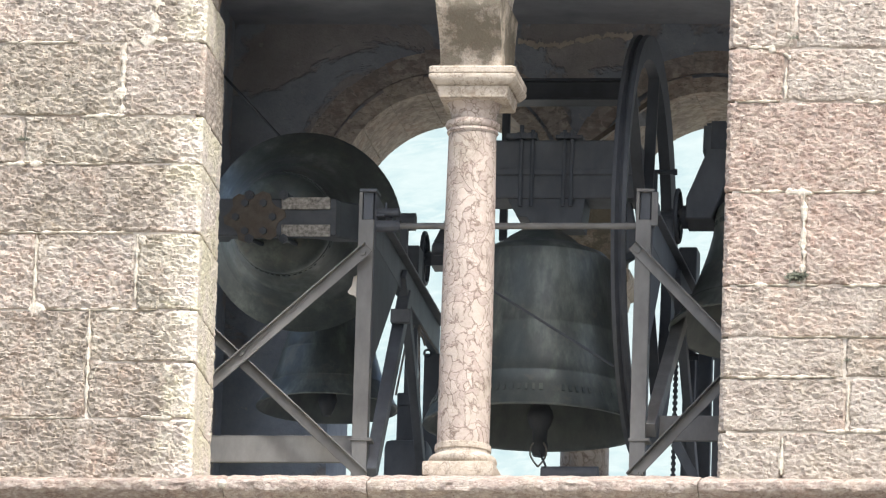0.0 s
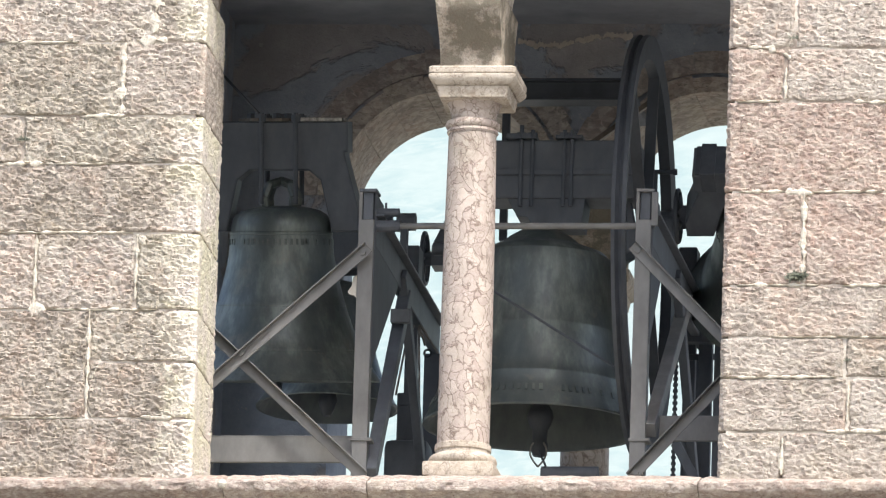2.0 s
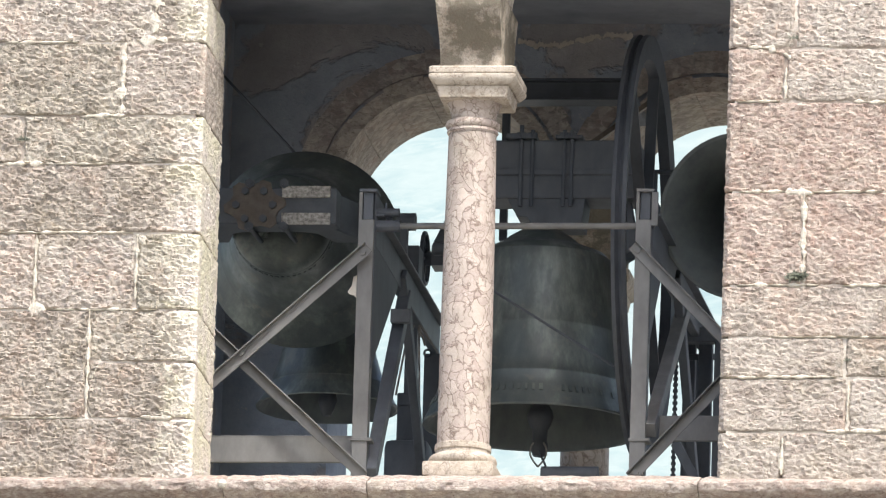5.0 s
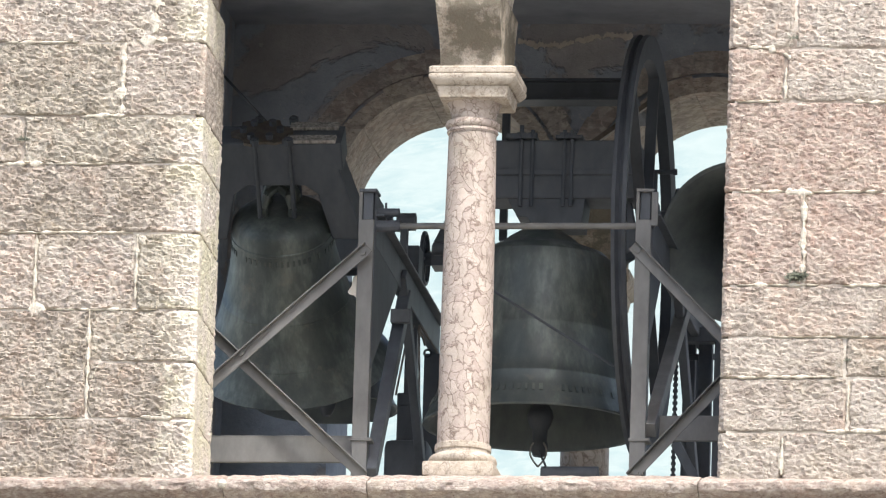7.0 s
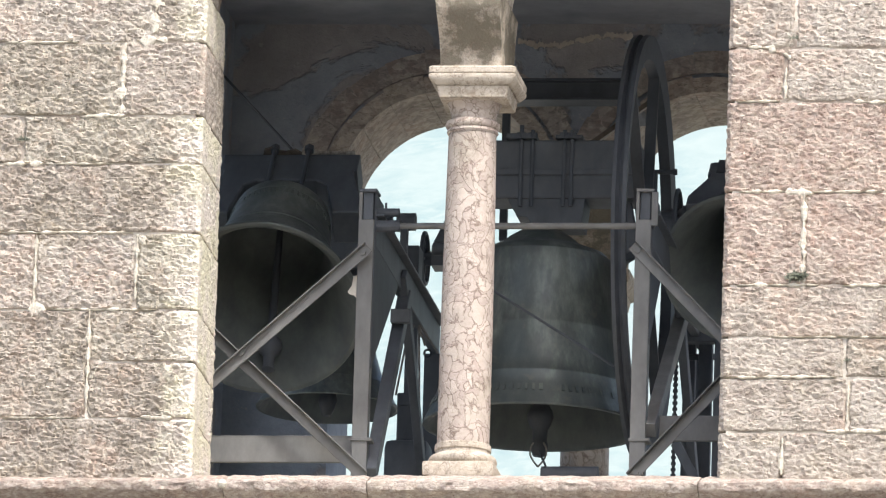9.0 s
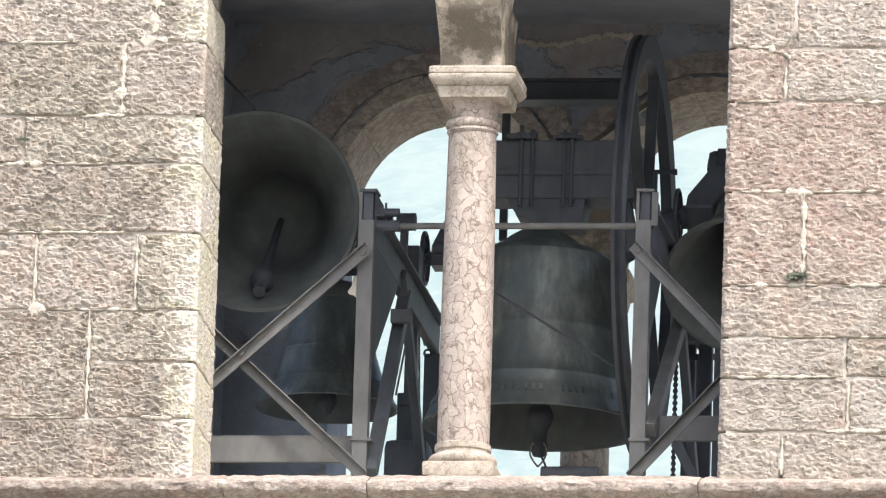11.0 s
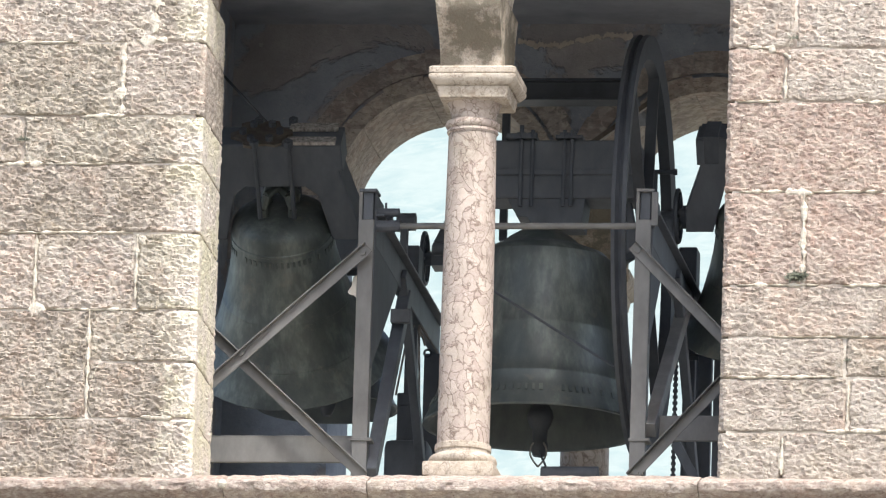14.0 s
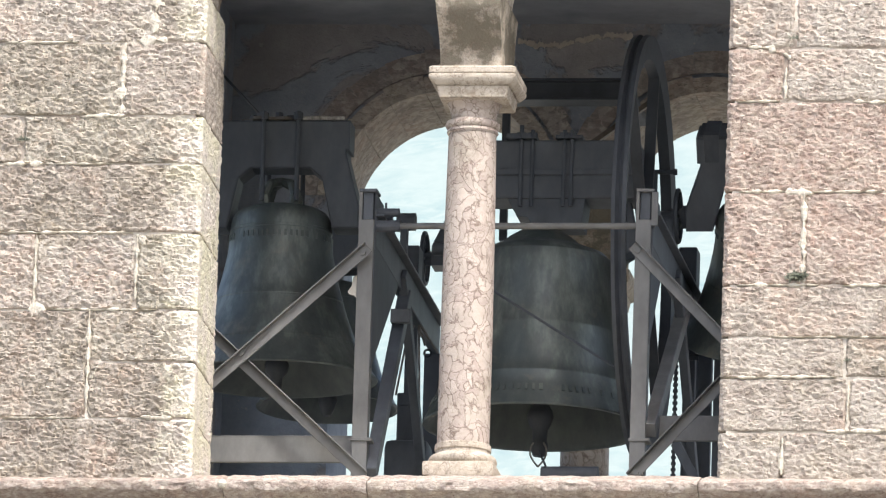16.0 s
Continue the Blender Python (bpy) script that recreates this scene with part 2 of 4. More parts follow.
def box(bm, x0, x1, y0, y1, z0, z1, bevel=0.0):
    m = Matrix.Translation(((x0 + x1) / 2, (y0 + y1) / 2, (z0 + z1) / 2)) @ Matrix.Diagonal((x1 - x0, y1 - y0, z1 - z0, 1))
    r = bmesh.ops.create_cube(bm, size=1, matrix=m)
    if bevel:
        es = list({e for v in r["verts"] for e in v.link_edges})
        bmesh.ops.bevel(bm, geom=es, offset=bevel, segments=2, affect="EDGES", profile=0.6)
    return bm


def frame_of(p0, p1, up):
    a = (Vector(p1) - Vector(p0))
    w = a.normalized()
    s = w.cross(Vector(up)).normalized()
    return a.length, w, s, s.cross(w)


def bar(bm, p0, p1, w, h, up=(0, 0, 1), bevel=0.0, off=(0, 0)):
    """A straight bar of section w (sideways) x h (along up)."""
    length, d, s, u = frame_of(p0, p1, up)
    m = Matrix((s, d, u)).transposed().to_4x4()
    mid = (Vector(p0) + Vector(p1)) / 2 + s * off[0] + u * off[1]
    r = bmesh.ops.create_cube(bm, size=1, matrix=Matrix.Translation(mid) @ m @ Matrix.Diagonal((w, length, h, 1)))
    if bevel:
        es = list({e for v in r["verts"] for e in v.link_edges})
        bmesh.ops.bevel(bm, geom=es, offset=bevel, segments=1, affect="EDGES")
    return bm


def angle_bar(bm, p0, p1, w, t, face=(0, -1, 0), flip=1, lip=None):
    """An L-section: one flange w wide square to face, one standing back from its edge."""
    bar(bm, p0, p1, w, t, face, 0.0015)
    if lip:
        bar(bm, p0, p1, t, lip, face, 0.0015, (flip * (w / 2 - t / 2), lip / 2 - t / 2 + 0.0005))
    else:
        bar(bm, p0, p1, t, w, face, 0.0015, (flip * (w / 2 - t / 2), -w / 2 + t / 2 - 0.0005))
    return bm


def tube(bm, p0, p1, r, seg=12, r1=None):
    length, d, s, u = frame_of(p0, p1, (0.31, 0.17, 0.93))
    m = Matrix((s, u, d)).transposed().to_4x4()
    if m.determinant() < 0:
        m = Matrix((-s, u, d)).transposed().to_4x4()
    bmesh.ops.create_cone(bm, cap_ends=True, segments=seg, radius1=r, radius2=r if r1 is None else r1, depth=length,
                          matrix=Matrix.Translation((Vector(p0) + Vector(p1)) / 2) @ m)
    return bm


def lathe(bm, profile, seg=48, at=(0, 0, 0)):
    """Turns (radius, height) pairs round the upright axis at a place."""
    rings = []
    for r, z in profile:
        if r < 1e-5:
            rings.append([bm.verts.new((at[0], at[1], at[2] + z))])
        else:
            rings.append([bm.verts.new((at[0] + r * math.cos(2 * math.pi * i / seg), at[1] + r * math.sin(2 * math.pi * i / seg), at[2] + z)) for i in range(seg)])
    for a, b in zip(rings, rings[1:]):
        for i in range(seg):
            j = (i + 1) % seg
            q = [a[i % len(a)], a[j % len(a)], b[j % len(b)], b[i % len(b)]]
            q = list(dict.fromkeys(q))
            if len(q) > 2:
                bm.faces.new(q)
    return bm


def prism(bm, outline, y0, y1, axis="y"):
    """A flat outline of (x, z) pairs pulled from y0 to y1 (or of (y, z) pairs along x)."""
    def place(a, d, z):
        return (a, d, z) if axis == "y" else (d, a, z)
    f = bm.faces.new([bm.verts.new(place(a, y0, z)) for a, z in outline])
    r = bmesh.ops.extrude_face_region(bm, geom=[f])
    d = (0, y1 - y0, 0) if axis == "y" else (y1 - y0, 0, 0)
    bmesh.ops.translate(bm, verts=[v for v in r["geom"] if isinstance(v, bmesh.types.BMVert)], vec=d)
    return bm


def arc(cx, cz, r, a0, a1, n):
    return [(cx + r * math.cos(radians(a0 + (a1 - a0) * i / n)), cz + r * math.sin(radians(a0 + (a1 - a0) * i / n))) for i in range(n + 1)]


# ---- the belfry: four walls with twin arched openings ----
HALF, DEPTH, WALL, JAMB, SPRING, TOP = 2.05, 4.10, 0.60, 1.04, 1.93, 3.20
RAD, MID, FRONT = 0.4525, 0.5875, 0.52
FAR_RAD, FAR_MID = 0.447, 0.562


def opening_outline(half, grow=0.0, far=False, wide=False):
    """The outline of a wall above its sill, with two arches on a middle column."""
    # wide: unseen side openings, enlarged to let more light in
    r, MID = (FAR_RAD, FAR_MID) if far else (0.56, 0.68) if wide else (RAD + grow, 0.5875)
    j, c = MID + r, MID - r
    o = [(-half, 0), (-j, 0), (-j, SPRING)]
    o += arc(-MID, SPRING, r, 180, 0, 28)[1:]
    o += [(c, SPRING)] + arc(MID, SPRING, r, 180, 0, 28)[1:]
    o += [(j, 0), (half, 0), (half, TOP), (-half, TOP)]
    return o


def wall(name, label, y0, y1, material, axis="y", shift=0.0, half=HALF, grow=0.0, far=False, wide=False):
    bm = bmesh.new()
    prism(bm, [(a + shift, z) for a, z in opening_outline(half, grow, far, wide)], y0, y1, axis)
    return tagged(part(name, bm, material), label, "wall", kind="structure")


CORE = 0.007
wall_south = wall("wall_south", "pink-grey rough limestone tower wall with a twin arched opening", CORE, FRONT, MORTAR, grow=0.03)
wall_north = wall("wall_north", "dark inner masonry wall with a twin arched opening", DEPTH - WALL, DEPTH, INNER, far=True)
wall_west = wall("wall_west", "dark belfry side wall with a twin arched opening", -HALF, -HALF + WALL, INNER, "x", (DEPTH - WALL + FRONT) / 2, (DEPTH - WALL - FRONT) / 2 - 0.002, wide=True)
wall_east = wall("wall_east", "dark belfry side wall with a twin arched opening", HALF - WALL, HALF, INNER, "x", (DEPTH - WALL + FRONT) / 2, (DEPTH - WALL - FRONT) / 2 - 0.002, wide=True)
bm = bmesh.new()
box(bm, -HALF, HALF, CORE, DEPTH, -SILL, -0.102)
tagged(part("tower_shaft", bm, STONE), "rough stone tower shaft below the belfry", "tower", kind="structure")
bm = bmesh.new()
box(bm, -HALF + WALL, HALF - WALL, FRONT + 0.003, DEPTH - WALL, -0.10, 0.0)
tagged(part("floor", bm, STONE), "dusty stone belfry floor", "floor", kind="structure")
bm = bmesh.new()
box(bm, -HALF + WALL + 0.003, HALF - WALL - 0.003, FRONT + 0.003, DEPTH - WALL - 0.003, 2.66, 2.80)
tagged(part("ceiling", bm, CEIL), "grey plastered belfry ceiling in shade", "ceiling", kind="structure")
bm = bmesh.new()
box(bm, -HALF - 0.1, HALF + 0.1, -0.1, DEPTH + 0.1, TOP + 0.002, TOP + 0.2)
tagged(part("roof_slab", bm, STONE), "plain stone slab closing the tower", "roof", kind="structure")

# ground, out of view and pale to throw light up, and far slope
bm = bmesh.new()
bmesh.ops.create_grid(bm, x_segments=8, y_segments=8, size=3000)
bmesh.ops.translate(bm, verts=bm.verts, vec=(0, 0, -SILL))
tagged(part("ground", bm, GROUND), "unseen gravel and dry grass ground, made pale to bounce light", "ground", kind="structure")
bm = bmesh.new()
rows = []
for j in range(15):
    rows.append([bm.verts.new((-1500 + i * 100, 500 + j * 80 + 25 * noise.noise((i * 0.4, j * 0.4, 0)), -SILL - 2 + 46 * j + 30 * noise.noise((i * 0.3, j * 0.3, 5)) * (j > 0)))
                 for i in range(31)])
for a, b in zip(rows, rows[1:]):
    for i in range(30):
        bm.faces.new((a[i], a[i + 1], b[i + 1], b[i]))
tagged(part("backdrop", bm, HILL, smooth=True), "glowing wooded mountain backdrop with haze painted in", "mountain", kind="structure")


# ---- inner arches of the far wall ----
def voussoirs(parent, cx, count, y0, y1, r0, r1, material=None):
    for k in range(count):
        a0, a1 = 180 * k / count + 0.06, 180 * (k + 1) / count - 0.06
        bm = bmesh.new()
        dr = random.uniform(-0.012, 0.012)
        prism(bm, arc(cx, SPRING, r0, a0, a1, 4) + arc(cx, SPRING, r1 + dr, a1, a0, 4), y0 - random.uniform(0, 0.006), y1)
        bmesh.ops.bevel(bm, geom=[e for e in bm.edges if e.calc_length() > 0.1], offset=0.0015, segments=1, affect="EDGES")
        part("arch_stone", bm, material or VOUSS, parent)


for side in (-1, 1):
    voussoirs(wall_north, side * FAR_MID, 9, DEPTH - WALL - 0.016, DEPTH - 0.02, FAR_RAD - 0.010, FAR_RAD + 0.060)
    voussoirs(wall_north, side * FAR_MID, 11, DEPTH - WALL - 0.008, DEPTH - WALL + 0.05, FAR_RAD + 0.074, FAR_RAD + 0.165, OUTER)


# ---- columns ----
def column(at, thick):
    c = thing("column", at, "pale red nodular limestone column with moulded base and capital", "column", "twin opening columns")
    x, y, z = at
    bm = bmesh.new()
    box(bm, x - 0.142, x + 0.142, y - 0.142, y + 0.142, z, z + 0.062, 0.012)
    part("plinth", bm, CARVED, c, smooth=True)
    bm = bmesh.new()
    tor = [(0.0, 0.058), (0.125, 0.058)] + [(0.112 + 0.024 * math.cos(a), 0.083 + 0.024 * math.sin(a)) for a in np.linspace(-1.3, 1.35, 9)]
    tor += [(0.108, 0.112), (0.106, 0.122), (0.112, 0.127), (0.112, 0.148), (0.104, 0.152), (0.0, 0.152)]
    lathe(bm, tor, 40, at)
    part("base_moulding", bm, CARVED, c, smooth=True)
    bm = bmesh.new()
    prof = [(0.0, 0.150)] + [(0.1035 - 0.009 * (i / 16) ** 1.2 + 0.0025 * math.sin(math.pi * i / 16), 0.150 + 1.262 * i / 16) for i in range(17)] + [(0.0, 1.412)]
    lathe(bm, prof, 40, at)
    part("shaft", bm, MARBLE, c, smooth=True)
    bm = bmesh.new()
    ring = [(0.0, 1.408), (0.098, 1.408), (0.103, 1.416), (0.098, 1.426), (0.095, 1.428)]
    ring += [(0.092 + 0.016 * math.cos(a), 1.445 + 0.018 * math.sin(a)) for a in np.linspace(-1.3, 1.3, 9)] + [(0.088, 1.464), (0.0, 1.464)]
    lathe(bm, ring, 40, at)
    part("astragal", bm, MARBLE, c, smooth=True)
    bm = bmesh.new()
    lathe(bm, [(0.0, 1.460), (0.087, 1.460), (0.089, 1.475), (0.093, 1.495), (0.100, 1.515), (0.110, 1.532), (0.0, 1.532)], 40, (x + 0.004, y, z))
    part("capital", bm, MARBLE, c, smooth=True)
    # abacus: a slab with a hollow moulding below
    bm = bmesh.new()
    rows = []
    for hx, zz in ((0.128, 1.530), (0.134, 1.532), (0.137, 1.548), (0.141, 1.566), (0.142, 1.574), (0.150, 1.578), (0.163, 1.590), (0.170, 1.600), (0.173, 1.610), (0.172, 1.617), (0.167, 1.620), (0.172, 1.624), (0.173, 1.644), (0.167, 1.650)):
        hy = hx + 0.008
        rows.append([bm.verts.new((x + 0.014 + a * hx, y + b * hy, z + zz)) for a, b in ((-1, -1), (1, -1), (1, 1), (-1, 1))])
    for a, b in zip(rows, rows[1:]):
        for i in range(4):
            bm.faces.new((a[i], a[(i + 1) % 4], b[(i + 1) % 4], b[i]))
    bm.faces.new(rows[0]), bm.faces.new(rows[-1])
    bmesh.ops.bevel(bm, geom=[e for e in bm.edges if abs(e.verts[0].co.z - e.verts[1].co.z) > 0.004 and e.calc_length() < 0.05], offset=0.006, segments=2, affect="EDGES")
    part("abacus", bm, CARVED, c, smooth=30)
    # impost block that spreads to the wall's full thickness
    bm = bmesh.new()
    rows = []
    for row in range(17):
        u = row / 16
        k = min(1.0, max(0.0, (u - 0.18) / 0.68))
        hy = 0.125 + (thick / 2 - 0.125) * k * k * (3 - 2 * k)
        hx = 0.122 + 0.012 * u ** 3
        zz = 1.650 + (SPRING - 1.650) * u
        back = thick / 2 - 0.045 * max(0.0, abs(u - 0.55) - 0.3)
        rows.append([bm.verts.new((x + a * hx, y + (b * hy if b < 0 else b * back), z + zz)) for a, b in ((-1, -1), (0, -1), (1, -1), (1, 0), (1, 1), (0, 1), (-1, 1), (-1, 0))])
    for a, b in zip(rows, rows[1:]):
        for i in range(8):
            bm.faces.new((a[i], a[(i + 1) % 8], b[(i + 1) % 8], b[i]))
    bm.faces.new(rows[0]), bm.faces.new(rows[-1])
    bmesh.ops.bevel(bm, geom=[e for e in bm.edges if abs(e.verts[0].co.z - e.verts[1].co.z) > 0.02 and abs(abs(e.verts[0].co.x - x) - 0.12) < 0.02 and abs(e.verts[0].co.y - y) > 0.1],
                    offset=0.010, segments=2, affect="EDGES")
    part("impost_block", bm, BLOTCHED, c, smooth=35)
    return c


column((0.0, FRONT / 2, 0.0), FRONT)
tagged(column((0.03, DEPTH - WALL / 2, 0.0), WALL), "shaded red limestone column of the far opening")


# ---- bells ----
def swing(t0, amplitude, period, damp, lean=0.0):
    """Rows of (seconds, degrees) of a heavy damped pendulum that stands at its turning point at t0; the drag grows as the drive lets go."""
    w2 = (2 * math.pi / period) ** 2
    def run(th, v, t, end, dt):
        out = [(t, th)]
        while (t < end) if dt > 0 else (t > end):
            c = float(np.interp(t, (0, 6, 9, 12, 16), damp))
            v += (-w2 * math.sin(th) - c * v) * dt
            th += v * dt
            t += dt
            out.append((t, th))
        return out
    ahead = run(radians(amplitude), 0.0, t0, 16.2, 0.002)
    back = run(radians(amplitude), 0.0, t0, -0.1, -0.002)
    path = sorted(back[1:] + ahead)
    ts, th = np.array([p[0] for p in path]), np.degrees([p[1] for p in path])
    return [(k / 10, float(np.interp(k / 10, ts, th)) + lean) for k in range(161)]


SWING_A = swing(0.0756, -102.75, 2.0136, (0.0248, 0.0306, 0.0526, 0.0669, 0.0764), 1.3)
SWING_B = swing(0.55, 100, 1.90, (0.100,) * 5)


def bell_profile(r, h, shoulder, dome=False):
    s, f = shoulder, 1 - shoulder
    outer = [(0, 0.022), (0.3 * s, 0.020), (0.55 * s, 0.012), (0.76 * s, -0.004), (0.90 * s, -0.028), (0.97 * s, -0.058), (1.0 * s, -0.10), (1.005 * s, -0.13), (1.02 * s, -0.134), (1.02 * s, -0.146), (1.01 * s, -0.15)]
    outer += [(s + f * g, -z) for z, g in ((0.26, 0.045), (0.36, 0.11), (0.45, 0.185), (0.540, 0.270), (0.543, 0.279), (0.556, 0.292), (0.560, 0.288), (0.66, 0.40), (0.74, 0.50), (0.80, 0.585),
                                           (0.803, 0.597), (0.815, 0.616), (0.819, 0.612), (0.88, 0.735), (0.94, 0.87), (0.978, 0.965), (0.992, 1.0), (1.0, 0.985))]
    inner = [(0.955, -0.998), (0.90, -0.965), (s + 0.62 * f, -0.88), (s + 0.46 * f, -0.78), (s + 0.28 * f, -0.66), (s + 0.12 * f, -0.52), (0.98 * s, -0.38), (0.92 * s, -0.22), (0.80 * s, -0.13), (0.60 * s, -0.085), (0.3 * s, -0.065), (0, -0.06)]
    if dome:
        outer = [(0, -0.004), (0.28 * s, -0.014), (0.42 * s, -0.045), (0.56 * s, -0.086), (0.72 * s, -0.112), (0.88 * s, -0.134), (0.97 * s, -0.165), (1.0 * s, -0.21)] + outer[11:]
        inner = inner[:-5] + [(0.92 * s, -0.30), (0.80 * s, -0.235), (0.60 * s, -0.17), (0.3 * s, -0.10), (0, -0.07)]
    return [(a * r, z * h) for a, z in outer + inner]


def dull_inside(body, h):
    """The never polished inner face of a bell takes a duller bronze, darkened to paint its shade."""
    body.data.materials.append(BRONZE_SHADE)
    top = max(v.co.z for v in body.data.vertices)
    for p in body.data.polygons:
        c, n = p.center, p.normal
        r = math.hypot(c.x, c.y)
        if n.x * c.x + n.y * c.y < -0.05 * r or (n.z < -0.5 and c.z > top - 0.9 * h):
            p.material_index = 1


def swinging_bell(at, r, h, shoulder, rise, yoke_in, yoke_out, yoke_top, label, plates=True, moving=True):
    """A bell under a raised yoke that turns on the axle through at; rise: bell's top above the axle."""
    x, y, z = at
    b = thing("bell", at, label, "bell", "tower bells")
    bm = bmesh.new()
    lathe(bm, bell_profile(r, h, shoulder), 72, (x, y, z + rise))
    body = part("bell_body", bm, BRONZE, b, smooth=32)
    dull_inside(body, h)
    # raised writing that cannot be read: a band of small bars
    bm = bmesh.new()
    rr = r * (shoulder * 1.0) + 0.001
    for i in range(56):
        if random.random() < 0.15:
            continue
        a = 2 * math.pi * i / 56
        wz = rise - h * 0.19
        c, s = math.cos(a), math.sin(a)
        m = Matrix.Translation((x + rr * 1.018 * c, y + rr * 1.018 * s, z + wz)) @ Matrix.Rotation(a, 4, "Z") @ Matrix.Diagonal((0.006, rr * 0.07 * random.uniform(0.5, 1), h * 0.035, 1))
        bmesh.ops.create_cube(bm, size=1, matrix=m)
    tagged(part("raised_lettering", bm, BRONZE, body), kind="stuff")
    # crown loops
    bm = bmesh.new()
    for k in range(4):
        a = radians(45 + 90 * k)
        p = [(x + d * math.cos(a), y + d * math.sin(a), z + rise + zz) for d, zz in ((0.075, -0.005), (0.085, 0.05), (0.06, 0.10), (0.0, 0.115))]
        for q0, q1 in zip(p, p[1:]):
            tube(bm, q0, q1, 0.018, 8)
    part("crown", bm, BRONZE, b, smooth=True)
    # yoke: two slanting arms under a top beam
    bm = bmesh.new()
    o, t = yoke_out, yoke_top
    w0, w1 = yoke_in
    outline = [(-o, -0.035), (-o, 0.055), (-w1, t * 0.66), (-w1, t * 0.70), (-w1 - 0.012, t * 0.70), (-w1 - 0.012, t), (w1 + 0.012, t), (w1 + 0.012, t * 0.70), (w1, t * 0.70), (w1, t * 0.66), (o, 0.055), (o, -0.035),
               (o - 0.11, -0.035), (w0, t * 0.42), (w0 - 0.05, t * 0.52), (-w0 + 0.05, t * 0.52), (-w0, t * 0.42), (-o + 0.11, -0.035)]
    prism(bm, [(x + a, z + c) for a, c in outline], y - 0.075, y + 0.075)
    bmesh.ops.bevel(bm, geom=[e for e in bm.edges if abs(e.verts[0].co.y - e.verts[1].co.y) < 1e-4], offset=0.006, segments=1, affect="EDGES")
    part("yoke", bm, DARK, b)
    for s in (-1, 1):
        bm = bmesh.new()
        tube(bm, (x + s * (o - 0.02), y, z), (x + s * (o + 0.13), y, z), 0.026, 16)
        tube(bm, (x + s * (o - 0.005), y, z), (x + s * (o + 0.02), y, z), 0.048, 16)
        part("axle", bm, IRON, b, smooth=True)
    # straps and bolts that hold the crown to the yoke
    for s in (-1, 1):
        for d in (-1, 1):
            bm = bmesh.new()
            tube(bm, (x + s * 0.07, y + d * 0.088, z + rise + 0.02), (x + s * 0.07, y + d * 0.088, z + t + 0.035), 0.010, 8)
            tube(bm, (x + s * 0.07, y + d * 0.088, z + t + 0.0), (x + s * 0.07, y + d * 0.088, z + t + 0.028), 0.020, 6)
            part("tie_bolt", bm, IRON, b)
    bm = bmesh.new()
    if plates:
        for i, zz in enumerate((t + 0.006,)):
            pts = []
            for k in range(24):
                a = 2 * math.pi * k / 24
                rr = 0.105 + (0.022 if k % 4 in (0, 1) else -0.004)
                pts.append((rr * math.cos(a), rr * math.sin(a)))
            f = bm.faces.new([bm.verts.new((x - 0.05 + px, y + py * 0.85, z + t + 0.001)) for px, py in pts])
            e = bmesh.ops.extrude_face_region(bm, geom=[f])
            bmesh.ops.translate(bm, verts=[v for v in e["geom"] if isinstance(v, bmesh.types.BMVert)], vec=(0, 0, 0.012))
        pl = part("rosette_plate", bm, RUST, b, "brown worn rosette plate with bolts")
        for k in range(6):
            bm = bmesh.new()
            a = 2 * math.pi * k / 6
            tube(bm, (x - 0.05 + 0.075 * math.cos(a), y + 0.065 * math.sin(a), z + t + 0.012), (x - 0.05 + 0.075 * math.cos(a), y + 0.065 * math.sin(a), z + t + 0.034), 0.016, 6)
            part("nut", bm, IRON, pl)
        for s in (-1, 1):
            bm = bmesh.new()
            box(bm, x + 0.06, x + w1 - 0.01, y + s * 0.055 - 0.024, y + s * 0.055 + 0.024, z + t + 0.001, z + t + 0.016, 0.003)
            part("yoke_rail", bm, WORN, b, "bare worn steel rail")
    else:
        box(bm, x - w1, x + w1, y - 0.07, y + 0.07, z + t + 0.001, z + t + 0.012, 0.003)
        part("top_plate", bm, IRON, b)
        for s in (-1, 1):
            bm = bmesh.new()
            box(bm, x + s * (w1 - 0.05) - 0.03, x + s * (w1 - 0.05) + 0.03, y - 0.079, y + 0.079, z + t * 0.72, z + t + 0.018, 0.004)
            part("clamp", bm, IRON, b)
    # clapper, hung in the bell
    piv = thing("clapper", (x, y, z + rise - 0.09), "", "")
    piv.parent, piv.location = b, (0, 0, rise - 0.09)
    bm = bmesh.new()
    ln = h * 0.80
    tube(bm, (x, y, z + rise - 0.07), (x, y, z + rise - 0.09 - ln), 0.013, 10, 0.020)
    lathe(bm, [(0, 0.055), (0.028, 0.045), (0.046, 0.02), (0.050, 0.0), (0.044, -0.028), (0.026, -0.046), (0.022, -0.09), (0.026, -0.11), (0.0, -0.118)], 20, (x, y, z + rise - 0.09 - ln))
    part("clapper_rod", bm, IRON, piv, smooth=True)
    return b, piv


bell_a, clap_a = swinging_bell((-0.985, 1.85, 1.425), 0.408, 0.700, 0.50, 0.055, (0.17, 0.268), 0.325, 0.410,
                               "large dark bronze bell swinging under a steel yoke", True)
bell_b, clap_b = swinging_bell((0.955, 1.85, 1.450), 0.338, 0.55, 0.50, 0.05, (0.12, 0.215), 0.285, 0.370,
                               "dark bronze bell swinging on a clamped steel yoke", False)


